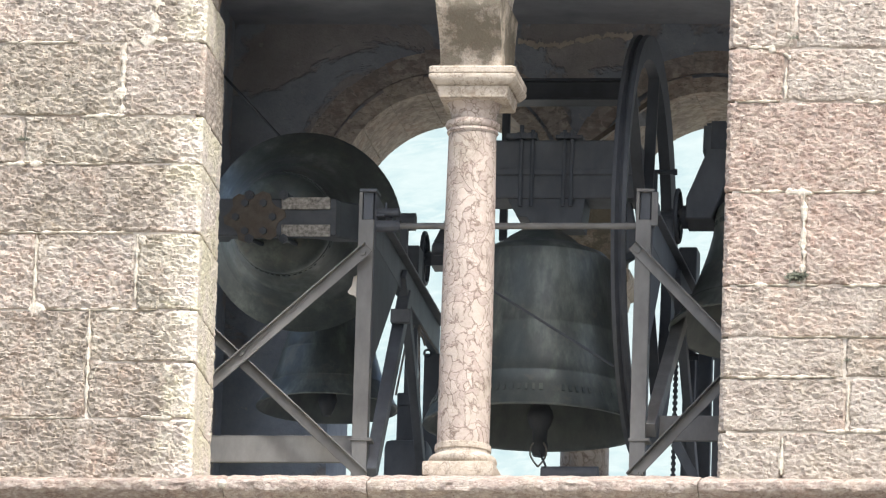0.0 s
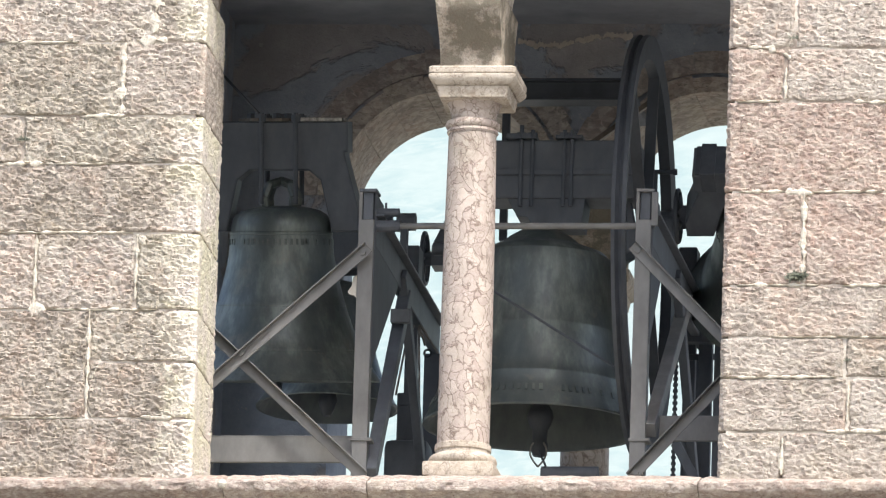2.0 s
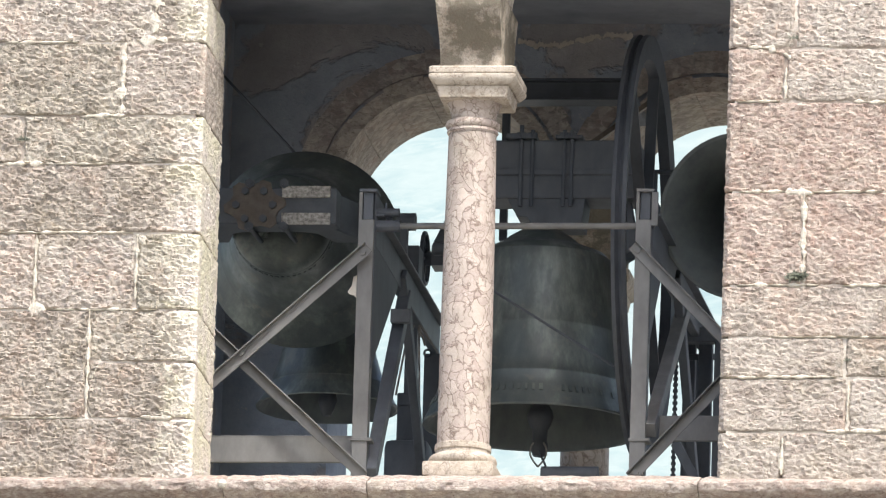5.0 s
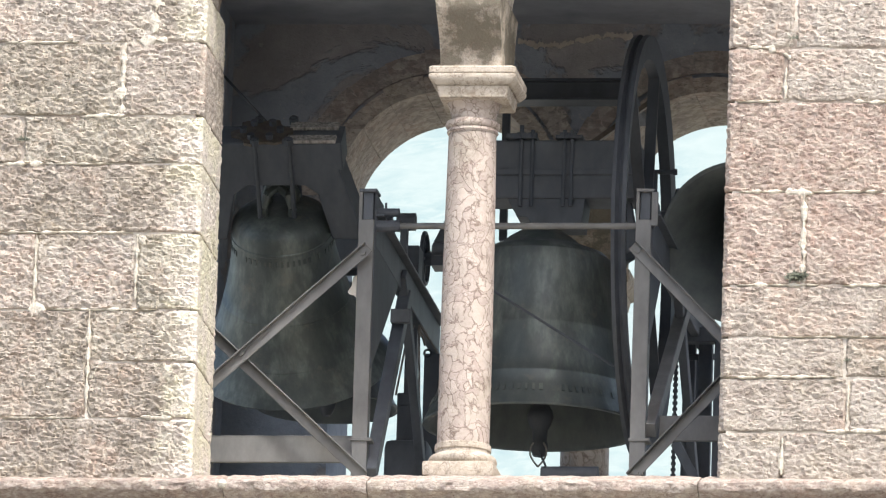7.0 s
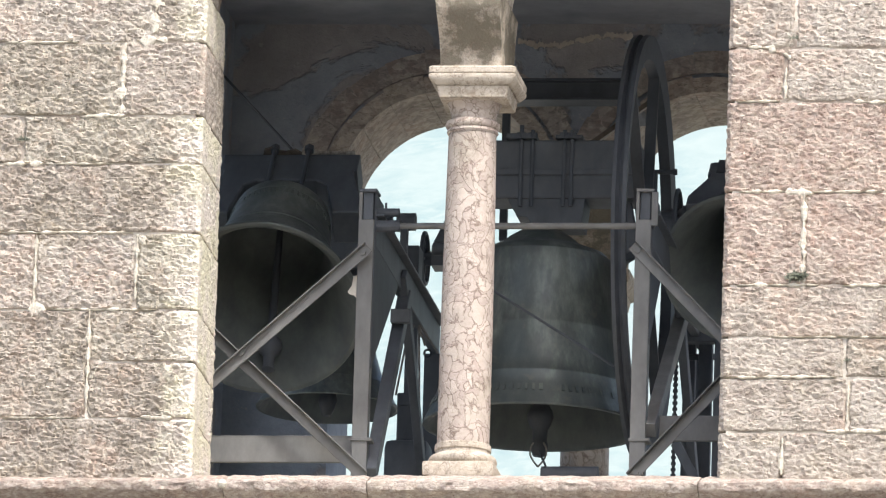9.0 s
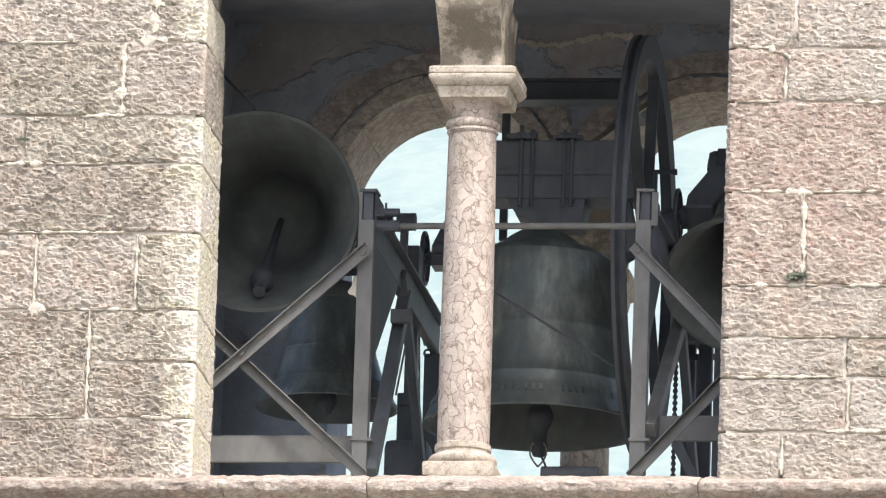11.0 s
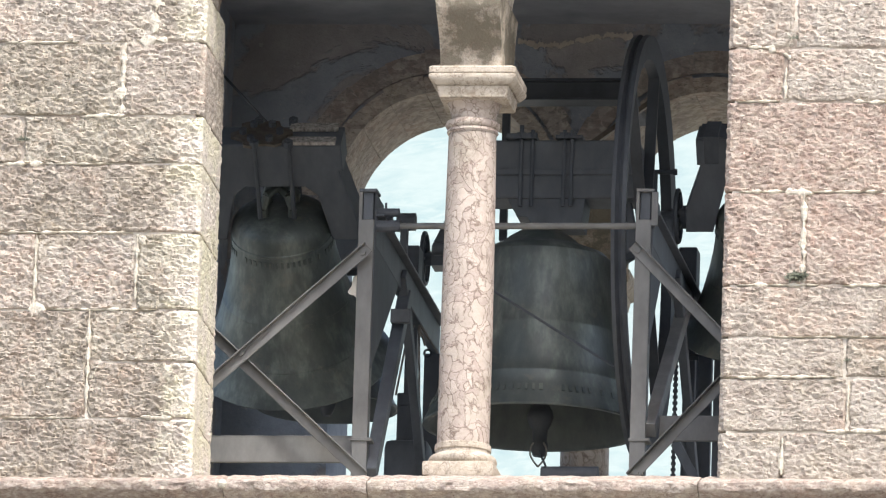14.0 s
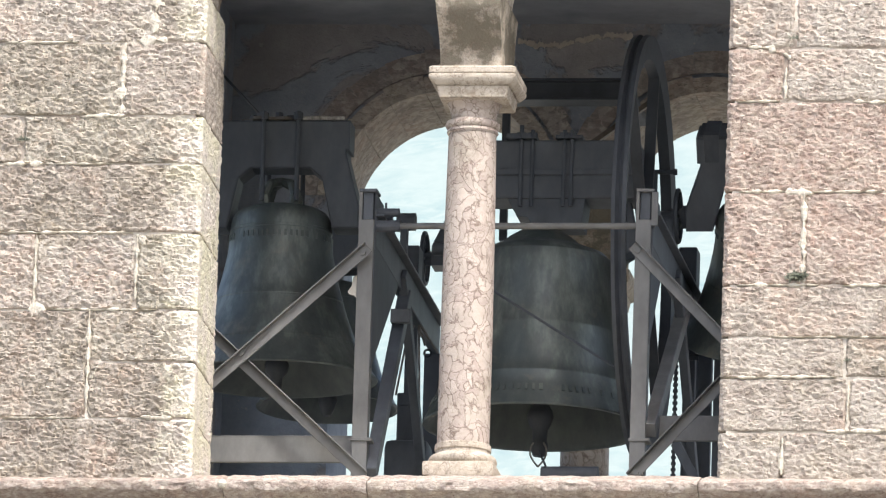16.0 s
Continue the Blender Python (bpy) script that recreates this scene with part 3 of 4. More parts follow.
def still_bell():
    x, y, z = 0.075, 1.85, 1.402
    b = thing("bell", (x, y, z), "largest bronze bell hanging still below a dark beam yoke", "bell", "tower bells")
    bm = bmesh.new()
    lathe(bm, bell_profile(0.455, 0.822, 0.66, True), 84, (x, y, 1.400))
    body = part("bell_body", bm, BRONZE, b, smooth=32)
    dull_inside(body, 0.822)
    bm = bmesh.new()
    for i in range(90):
        if random.random() < 0.12:
            continue
        a = 2 * math.pi * i / 90
        rr = 0.426
        m = Matrix.Translation((x + rr * math.cos(a), y + rr * math.sin(a), 0.655)) @ Matrix.Rotation(a, 4, "Z") @ Matrix.Rotation(-0.35, 4, "Y") @ Matrix.Diagonal((0.006, 0.017 * random.uniform(0.5, 1), 0.028, 1))
        bmesh.ops.create_cube(bm, size=1, matrix=m)
    tagged(part("raised_lettering", bm, BRONZE, body), kind="stuff")
    bm = bmesh.new()
    box(bm, -0.30, 0.478, y - 0.10, y + 0.10, 1.505, 1.747, 0.008)
    box(bm, -0.27, 0.45, y - 0.11, y + 0.11, 1.60, 1.625, 0.004)
    part("yoke", bm, DARK, b)
    bm = bmesh.new()
    prism(bm, [(-0.055, 1.508), (-0.015, 1.435), (0.03, 1.428), (0.05, 1.395), (0.25, 1.395), (0.262, 1.508)], y - 0.09, y + 0.09)
    part("saddle", bm, DARK, b)
    for x0, x1, ax in ((-0.36, -0.27, -0.285), (0.44, 0.60, 0.455)):
        bm = bmesh.new()
        tube(bm, (x0, y, 1.318), (x1, y, 1.318), 0.027, 16)
        part("axle", bm, IRON, b, smooth=True)
        bm = bmesh.new()
        bar(bm, (ax, y, 1.29), (ax - math.copysign(0.05, ax), y, 1.54), 0.06, 0.05, (0, -1, 0), 0.004)
        part("yoke_arm", bm, DARK, b)
    for px in (0.0, 0.045, 0.175, 0.205):
        bm = bmesh.new()
        tube(bm, (px, y - 0.108, 1.47), (px, y - 0.108, 1.785 + 0.02 * (px == 0.0)), 0.009, 8)
        tube(bm, (px, y - 0.112, 1.747), (px, y - 0.112, 1.772), 0.021, 6)
        part("tie_bolt", bm, IRON, b)
    bm = bmesh.new()
    box(bm, -0.06, 0.06, y - 0.13, y + 0.13, 1.747, 1.768, 0.003)
    box(bm, 0.14, 0.25, y - 0.13, y + 0.13, 1.747, 1.762, 0.003)
    part("clamp_plate", bm, IRON, b)
    bm = bmesh.new()
    tube(bm, (x + 0.02, y, 1.36), (x + 0.02, y, 0.66), 0.02, 12, 0.028)
    lathe(bm, [(0, 0.07), (0.03, 0.06), (0.050, 0.025), (0.054, 0.0), (0.045, -0.03), (0.032, -0.05), (0.030, -0.10), (0.036, -0.11), (0.034, -0.14), (0.024, -0.16), (0, -0.162)], 24, (x + 0.02, y, 0.62))
    clap = part("clapper", bm, IRON, b, smooth=True)
    for side in (-1, 1):
        bm = bmesh.new()
        pts = [(x + 0.02 + side * (0.034 * math.sin(math.pi * (0.2 + 0.8 * k / 8))), y - 0.03, 0.51 - 0.10 * k / 8) for k in range(9)]
        for q0, q1 in zip(pts, pts[1:]):
            tube(bm, q0, q1, 0.004, 6)
        part("wire_loop", bm, ROPE, clap, "thin bright wire loop")
    # rope wheel at the axle's end
    bm = bmesh.new()
    R, wx = 0.862, 0.497
    lathe_pts = [(R - 0.095, -0.022), (R, -0.030), (R + 0.004, -0.014), (R - 0.012, 0.0), (R + 0.004, 0.014), (R, 0.030), (R - 0.095, 0.022), (R - 0.095, -0.022)]
    lathe(bm, lathe_pts, 72)
    bmesh.ops.rotate(bm, verts=bm.verts, matrix=Matrix.Rotation(radians(90), 3, "Y"))
    bmesh.ops.translate(bm, verts=bm.verts, vec=(wx, y, 1.318))
    part("rope_wheel", bm, IRON, b, "large black rope wheel", smooth=True)
    for k in range(6):
        a = math.pi * k / 3 + 0.3
        bm = bmesh.new()
        bar(bm, (wx, y + 0.03 * math.cos(a), 1.318 + 0.03 * math.sin(a)), (wx, y + (R - 0.05) * math.cos(a), 1.318 + (R - 0.05) * math.sin(a)), 0.016, 0.045, (1, 0, 0))
        part("spoke", bm, IRON, b)
    return b


still_bell()


def small_bell(at, r, h, label):
    x, y, z = at
    b = thing("bell", at, label, "bell", "tower bells")
    bm = bmesh.new()
    lathe(bm, bell_profile(r, h, 0.52), 56, (x, y, z + h))
    dull_inside(part("bell_body", bm, BRONZE, b, smooth=32), h)
    bm = bmesh.new()
    box(bm, x - r * 0.85, x + r * 0.85, y - 0.06, y + 0.06, z + h + 0.06, z + h + 0.24, 0.006)
    part("yoke", bm, DARK, b)
    bm = bmesh.new()
    tube(bm, (x, y, z + h - 0.01), (x, y, z + h + 0.07), 0.05, 12)
    tube(bm, (x - r - 0.06, y, z + h + 0.06), (x + r + 0.06, y, z + h + 0.06), 0.02, 12)
    part("axle", bm, IRON, b, smooth=True)
    bm = bmesh.new()
    tube(bm, (x, y, z + h - 0.05), (x, y, z + 0.05), 0.012, 10)
    lathe(bm, [(0, 0.05), (0.035, 0.03), (0.04, 0.0), (0.03, -0.03), (0.016, -0.06), (0, -0.065)], 16, (x, y, z + 0.03))
    part("clapper", bm, IRON, b, smooth=True)
    return b


small_bell((-0.938, 3.0, 0.912), 0.295, 0.52, "small dark bronze bell hanging still behind the swinging bell")


# ---- steel bell frame ----
X1, X2, X0, X3 = -0.496, 0.617, -1.50, 1.50
F = 0.85
frame_thing = thing("bell_stand", (0.06, 1.85, 0.0), "grey galvanised steel bell frame with crossed angle braces", "bell stand")


def frame_part(name, fn, material=GALV, label=""):
    bm = bmesh.new()
    fn(bm)
    return part(name, bm, material, frame_thing, label)


def bolt(p, parent):
    bm = bmesh.new()
    tube(bm, (p[0], p[1] + 0.002, p[2]), (p[0], p[1] - 0.012, p[2]), 0.014, 6)
    part("bolt", bm, GALV, parent)


for X in (X1, X2):
    post = frame_part("front_post", lambda b: angle_bar(b, (X, F, 0.0), (X, F, 1.205), 0.062, 0.009, (0, -1, 0), 1))
    frame_part("foot_clamp", lambda b: box(b, X - 0.036, X + 0.05, F - 0.012, F + 0.06, 0.300, 0.312, 0.002))
    # open head: thin upright flanges and a cap; an added dark plate stands for the darkness inside
    frame_part("head_flange", lambda b: box(b, X - 0.031, X - 0.018, F - 0.004, F + 0.06, 1.203, 1.318, 0.001))
    if X > 0:
        frame_part("head_flange", lambda b: box(b, X + 0.030, X + 0.056, F - 0.004, F + 0.01, 1.18, 1.318, 0.001))
    frame_part("head_cap", lambda b: box(b, X - 0.031, X + 0.04, F - 0.005, F + 0.10, 1.319, 1.331, 0.001), GALV if X > 0 else DARK)
    bm = bmesh.new()
    deep = 0.74 if X < 0 else 0.42
    prism(bm, [(F + 0.012, 1.318), (F + 0.24, 1.318), (F + 0.36, 1.16), (F + deep, 1.17), (F + deep - 0.04, 1.08), (F + 0.012, 0.60 if X < 0 else 0.70)], X + 0.024, X + 0.034, "x")
    part("gusset_plate", bm, IRON, frame_thing)
    bm = bmesh.new()
    box(bm, X - 0.016, X + 0.030, F + 0.012, F + 0.02, 1.205, 1.318)
    part("head_web", bm, DARK, frame_thing)
    # level top chord that carries the bearings
    frame_part("top_chord", lambda b: (bar(b, (X + 0.018, F + 0.03, 1.165), (X + 0.018, 2.85, 1.165), 0.036, 0.12, (0, 0, 1), 0.003),
                                       bar(b, (X + 0.030, F + 0.03, 1.231), (X + 0.030, 2.85, 1.231), 0.07, 0.010, (0, 0, 1), 0.002)), DARK)
    frame_part("rear_post", lambda b: box(b, X - 0.02, X + 0.045, 2.80, 2.87, 0.0, 1.10, 0.003), DARK)
    # right brace in paler steel: the light it catches is put into its colour
    frame_part("side_brace", lambda b: bar(b, (X + 0.045, F + 0.02, 0.17 if X < 0 else 0.35), (X + 0.040, 1.75 if X < 0 else 2.0, 1.10 if X < 0 else 1.14), 0.05, 0.06, (0, -1, 0.3), 0.003), DARK if X < 0 else GALV)
    frame_part("side_brace", lambda b: bar(b, (X + 0.05, 2.83, 0.05), (X + 0.04, 1.65, 1.17), 0.035, 0.06, (0, 1, 0.3), 0.003), DARK)
    if X < 0:
        frame_part("cross_strut", lambda b: box(b, X + 0.02, X + 0.10, 1.48, 1.52, 0.93, 0.985, 0.002), DARK)
    bx = X if X < 0 else X - 0.035
    frame_part("bearing", lambda b: (box(b, bx, bx + 0.045, 1.79, 1.91, 1.21, 1.43, 0.008) if X > 0 else box(b, bx, bx + 0.03, 1.83, 1.87, 1.21, 1.43, 0.004), tube(b, (bx - 0.015, 1.85, 1.43), (bx + 0.06, 1.85, 1.43), 0.036, 16)), IRON)

for a, c, flip in (((-0.478, F - 0.046, 1.087), (-1.50, F - 0.046, 0.165), 1), ((-1.50, F - 0.002, 1.112), (-0.475, F - 0.002, 0.165), -1),
                   ((0.577, F - 0.010, 1.105), (1.50, F - 0.010, 0.165), -1), ((0.600, F - 0.046, 0.150), (1.48, F - 0.046, 1.11), -1)):
    a, c = (a[0], a[1], a[2] - 0.007), (c[0], c[1], c[2] - 0.007)
    br = frame_part("cross_brace", lambda b: angle_bar(b, a, c, 0.046, 0.006, (0, -1, 0), flip, 0.032))
    d = (Vector(c) - Vector(a)).normalized()
    bolt(Vector(a) + d * 0.03, br)
    if flip == 1 and a[0] < 0:
        bolt((-0.975, F - 0.048, 0.647), br)
frame_part("low_beam", lambda b: (box(b, -1.44, X1 - 0.035, 0.93, 0.955, 0.232, 0.338, 0.003), box(b, -1.44, X1 - 0.035, 0.93, 0.99, 0.331, 0.340, 0.002)))
frame_part("low_beam", lambda b: box(b, X2 + 0.07, 1.44, 0.98, 1.005, 0.333, 0.435, 0.003))
frame_part("tie_rod", lambda b: tube(b, (X1 + 0.04, F + 0.05, 1.190), (X2 + 0.04, F + 0.05, 1.190), 0.013, 12))
frame_part("rod_end", lambda b: (tube(b, (X1 + 0.02, F + 0.05, 1.190), (X1 + 0.13, F + 0.05, 1.190), 0.024, 12), tube(b, (X1 + 0.02, F + 0.05, 1.245), (X1 + 0.125, F + 0.05, 1.245), 0.017, 12),
                                 tube(b, (X1 + 0.07, F + 0.05, 1.245), (X1 + 0.07, F + 0.05, 1.285), 0.005, 8)), IRON)


# ---- hand wheels ----
def hand_wheel(at, reach):
    w = thing("hand_wheel", at, "black iron hand wheel on a horizontal spindle", "hand wheel", "hand wheels")
    x, y, z = at
    bm = bmesh.new()
    rim = [(0.105 + 0.009 * math.cos(a), 0.009 * math.sin(a)) for a in np.linspace(0, 2 * math.pi, 9)]
    lathe(bm, rim, 36)
    bmesh.ops.rotate(bm, verts=bm.verts, matrix=Matrix.Rotation(radians(90), 3, "Y"))
    bmesh.ops.translate(bm, verts=bm.verts, vec=at)
    part("rim", bm, IRON, w, smooth=True)
    for k in range(3):
        a = math.pi * k / 3 + 0.2
        bm = bmesh.new()
        tube(bm, (x, y - 0.1 * math.cos(a), z - 0.1 * math.sin(a)), (x, y + 0.1 * math.cos(a), z + 0.1 * math.sin(a)), 0.007, 8)
        part("spoke", bm, IRON, w)
    bm = bmesh.new()
    tube(bm, (x - 0.09, y, z), (x + reach, y, z), 0.02, 12)
    tube(bm, (x - 0.03, y, z), (x + 0.03, y, z), 0.03, 12)
    part("spindle", bm, IRON, w, smooth=True)
    return w


hand_wheel((0.632, 1.85, 1.454), 0.05)
hand_wheel((-0.539, 2.9, 1.522), 0.10)


def motor_unit():
    m = thing("striker_motor", (-0.52, 2.4, 0.0), "dark steel bell drive motor with rounded housing", "motor")
    bm = bmesh.new()
    box(bm, -0.606, -0.425, 2.33, 2.5, 0.30, 0.639, 0.03)
    part("housing", bm, DARK, m, smooth=True)
    bm = bmesh.new()
    box(bm, -0.560, -0.485, 2.36, 2.44, 0.63, 0.80, 0.006)
    box(bm, -0.560, -0.485, 2.35, 2.45, 0.78, 0.835, 0.006)
    part("gear_box", bm, IRON, m)
    bm = bmesh.new()
    box(bm, -0.541, -0.492, 2.40, 2.46, 0.63, 1.316, 0.004)
    part("upright", bm, DARK, m)
    bm = bmesh.new()
    box(bm, -0.560, -0.489, 2.36, 2.48, 1.306, 1.453, 0.006)
    part("bearing_block", bm, IRON, m)
    return m


motor_unit()


# ---- beam, rod and cables above and behind the bells ----
girder = thing("girder", (0.0, 3.0, 2.209), "dark steel girder across the belfry with hanger rod", "girder")
for y0, y1, z0, z1, nm in ((2.97, 3.03, 2.212, 2.284, "web"), (2.94, 3.06, 2.202, 2.212, "flange"), (2.94, 3.06, 2.284, 2.294, "flange")):
    bm = bmesh.new()
    box(bm, -0.27, 0.30, y0, y1, z0, z1, 0.002)
    part(nm, bm, IRON, girder)
for hx, z0 in ((0.255, 1.80), (-0.232, 1.62)):
    bm = bmesh.new()
    box(bm, hx - 0.016, hx + 0.016, 2.985, 3.015, z0, 2.202 if hx < 0 else 2.20, 0.002)
    part("hanger", bm, IRON, girder)
bm = bmesh.new()
box(bm, 0.23, 0.29, 3.03, 3.50, 2.225, 2.26, 0.002)
part("wall_bracket", bm, IRON, girder)
bm = bmesh.new()
bar(bm, (0.02, 2.99, 1.95), (0.36, 2.99, 2.20), 0.02, 0.028, (0, -1, 0))
part("stay", bm, RUST, girder)

# yoke of the hidden rear bell with its slanting arm
rear = thing("rear_yoke", (-0.20, 2.9, 1.50), "dark steel yoke arm behind the column", "yoke")
bm = bmesh.new()
prism(bm, [(-0.505, 1.48), (-0.505, 1.56), (-0.44, 1.70), (-0.30, 1.70), (-0.30, 1.60), (-0.40, 1.48)], 2.84, 2.96)
part("arm", bm, DARK, rear)

# shelf-mounted floodlight tube on the frame's foot
flood = thing("floodlight", (0.27, 1.4, 0.0), "dark cylindrical floodlight lying on the belfry floor", "floodlight")
bm = bmesh.new()
tube(bm, (0.165, 1.4, 0.285), (0.395, 1.4, 0.285), 0.034, 20)
part("lamp_body", bm, IRON, flood, smooth=True)
for fx in (0.20, 0.36):
    bm = bmesh.new()
    box(bm, fx - 0.012, fx + 0.012, 1.385, 1.415, 0.0, 0.26, 0.002)
    part("leg", bm, IRON, flood)
bm = bmesh.new()
for q0, q1 in (((0.10, 1.80, 0.47), (0.135, 1.75, 0.40)), ((0.135, 1.75, 0.40), (0.155, 1.6, 0.33)), ((0.155, 1.6, 0.33), (0.175, 1.45, 0.29))):
    tube(bm, q0, q1, 0.005, 8)
part("cable", bm, IRON, flood)


def cable(pts, r, material, label, ring=None):
    c = thing("cable", pts[-1], label, "cable")
    bm = bmesh.new()
    for p, q in zip(pts, pts[1:]):
        tube(bm, p, q, r, 8)
    part("strand", bm, material, c)
    if ring:
        bm = bmesh.new()
        lathe(bm, [(0.014 + 0.005 * math.cos(a), 0.005 * math.sin(a)) for a in np.linspace(0, 2 * math.pi, 7)], 16)
        bmesh.ops.rotate(bm, verts=bm.verts, matrix=Matrix.Rotation(radians(90), 3, "X"))
        bmesh.ops.translate(bm, verts=bm.verts, vec=ring)
        part("ring", bm, IRON, c, smooth=True)
    return c


cable([(-0.603, 2.3, 1.448), (-0.476, 2.3, 1.118), (-0.391, 2.3, 0.988)], 0.0045, ROPE, "thin grey steel cable along the frame")
cable([(-0.477, 2.3, 1.283), (-0.456, 2.3, 0.624)], 0.0045, ROPE, "thin grey control cable hanging straight")
cable([(-0.477, 2.3, 1.141), (-0.524, 2.3, 1.024), (-0.559, 2.3, 0.812)], 0.0045, ROPE, "thin grey cable branching to the motor")
cable([(-0.476, 2.3, 1.118), (-0.445, 2.3, 1.019)], 0.0045, ROPE, "short grey cable ending in a black ring", (-0.433, 2.3, 0.988))


cable([(-0.10, 1.34, 1.062), (0.452, 1.34, 0.718)], 0.0055, IRON, "thin dark rod slanting before the largest bell")
cable([(-1.46, 3.2, 2.385), (-1.105, 3.2, 2.006)], 0.0055, IRON, "thin dark cable slanting down the far wall")


# chain that hangs beside the frame
def chain(x, y, z0, z1):
    c = thing("chain", (x, y, z0), "thin dark steel roller chain hanging beside the frame", "chain")
    bm = bmesh.new()
    z, k = z0, 0
    while z < z1:
        w = 0.006 if k % 2 else 0.010
        box(bm, x - w, x + w, y - 0.004, y + 0.004, z, z + 0.012)
        z += 0.0125
        k += 1
    tagged(part("links", bm, IRON, c), kind="stuff")


chain(0.622, 2.0, 0.408, 0.98)
frame_part("rear_upright", lambda b: box(b, 0.565, 0.614, 2.700, 2.750, 0.000, 1.199, 0.003), DARK)
frame_part("rear_upright", lambda b: box(b, 0.639, 0.695, 2.600, 2.650, 0.000, 1.211, 0.003), DARK)
frame_part("rear_upright", lambda b: box(b, 0.716, 0.774, 2.500, 2.550, 0.000, 1.094, 0.003), DARK)
frame_part("rear_rail", lambda b: tube(b, (0.545, 2.65, 1.052), (0.758, 2.65, 1.052), 0.014, 10), DARK)
frame_part("rear_rail", lambda b: box(b, 0.577, 0.774, 2.50, 2.56, 1.083, 1.143, 0.003), DARK)
frame_part("foot_strut", lambda b: bar(b, (0.679, 1.6, 0.459), (0.923, 1.6, 0.009), 0.04, 0.045, (0, -1, 0), 0.002), DARK)
frame_part("lever", lambda b: (tube(b, (0.46, 2.40, 1.768), (0.545, 2.40, 1.768), 0.010, 10), tube(b, (0.540, 2.40, 1.768), (0.555, 2.40, 1.768), 0.013, 10), box(b, 0.45, 0.475, 2.385, 2.415, 1.20, 1.766, 0.003)), IRON)
frame_part("rear_bearing", lambda b: box(b, 0.579, 0.653, 2.34, 2.46, 1.279, 1.441, 0.006), IRON)

# torn paper scrap caught on the frame
scrap = thing("paper_scrap", (-0.545, 0.90, 0.88), "torn pale paper scrap caught behind the steel post", "paper")
bm = bmesh.new()
prism(bm, [(-0.528, 0.985), (-0.545, 0.975), (-0.550, 0.940), (-0.566, 0.915), (-0.560, 0.905), (-0.540, 0.900), (-0.528, 0.885), (-0.520, 0.93)], 0.872, 0.875)
part("sheet", bm, PAPER, scrap)

# ragged limewash ledge high on the far wall
bm = bmesh.new()
for i in range(92):
    x = -0.26 + i * 0.0052
    w = 0.010 + 0.009 * noise.noise((x * 18, 0, 0)) + 0.008 * noise.noise((x * 95, 2, 0))
    if w < 0.004:
        continue
    zc = 2.590 + 0.022 * noise.noise((x * 6, 3, 0)) + 0.012 * noise.noise((x * 40, 8, 0)) + 0.02 * math.sin(x * 9)
    box(bm, x, x + 0.0054, 3.487 + 0.004 * random.random(), 3.502, zc - w, zc + w * random.uniform(0.5, 1.3))
tagged(part("plaster_patch", bm, STREAK, wall_north), kind="stuff")


# ---- masonry of the front wall, stone by stone ----
def rough(p, amp, seed):
    q = Vector((p[0] * 1.0 + seed, p[1], p[2]))
    h = noise.noise(q * 6) * 0.55 + noise.noise(q * 60) * 0.16
    for scale, gain in ((26, 0.50), (50, 0.46)):
        g = Vector((q.x * scale, q.y * scale, q.z * scale * 1.5))
        g += noise.noise_vector(g * 0.6) * 0.35
        at = noise.voronoi(g)[1][0]
        lean = noise.cell_vector(at * 5.7 + Vector((3.1, 8.2, 1.7)))
        h += gain * ((g - at).dot(lean) * 1.5 + lean.x * 0.5)
    return amp * h


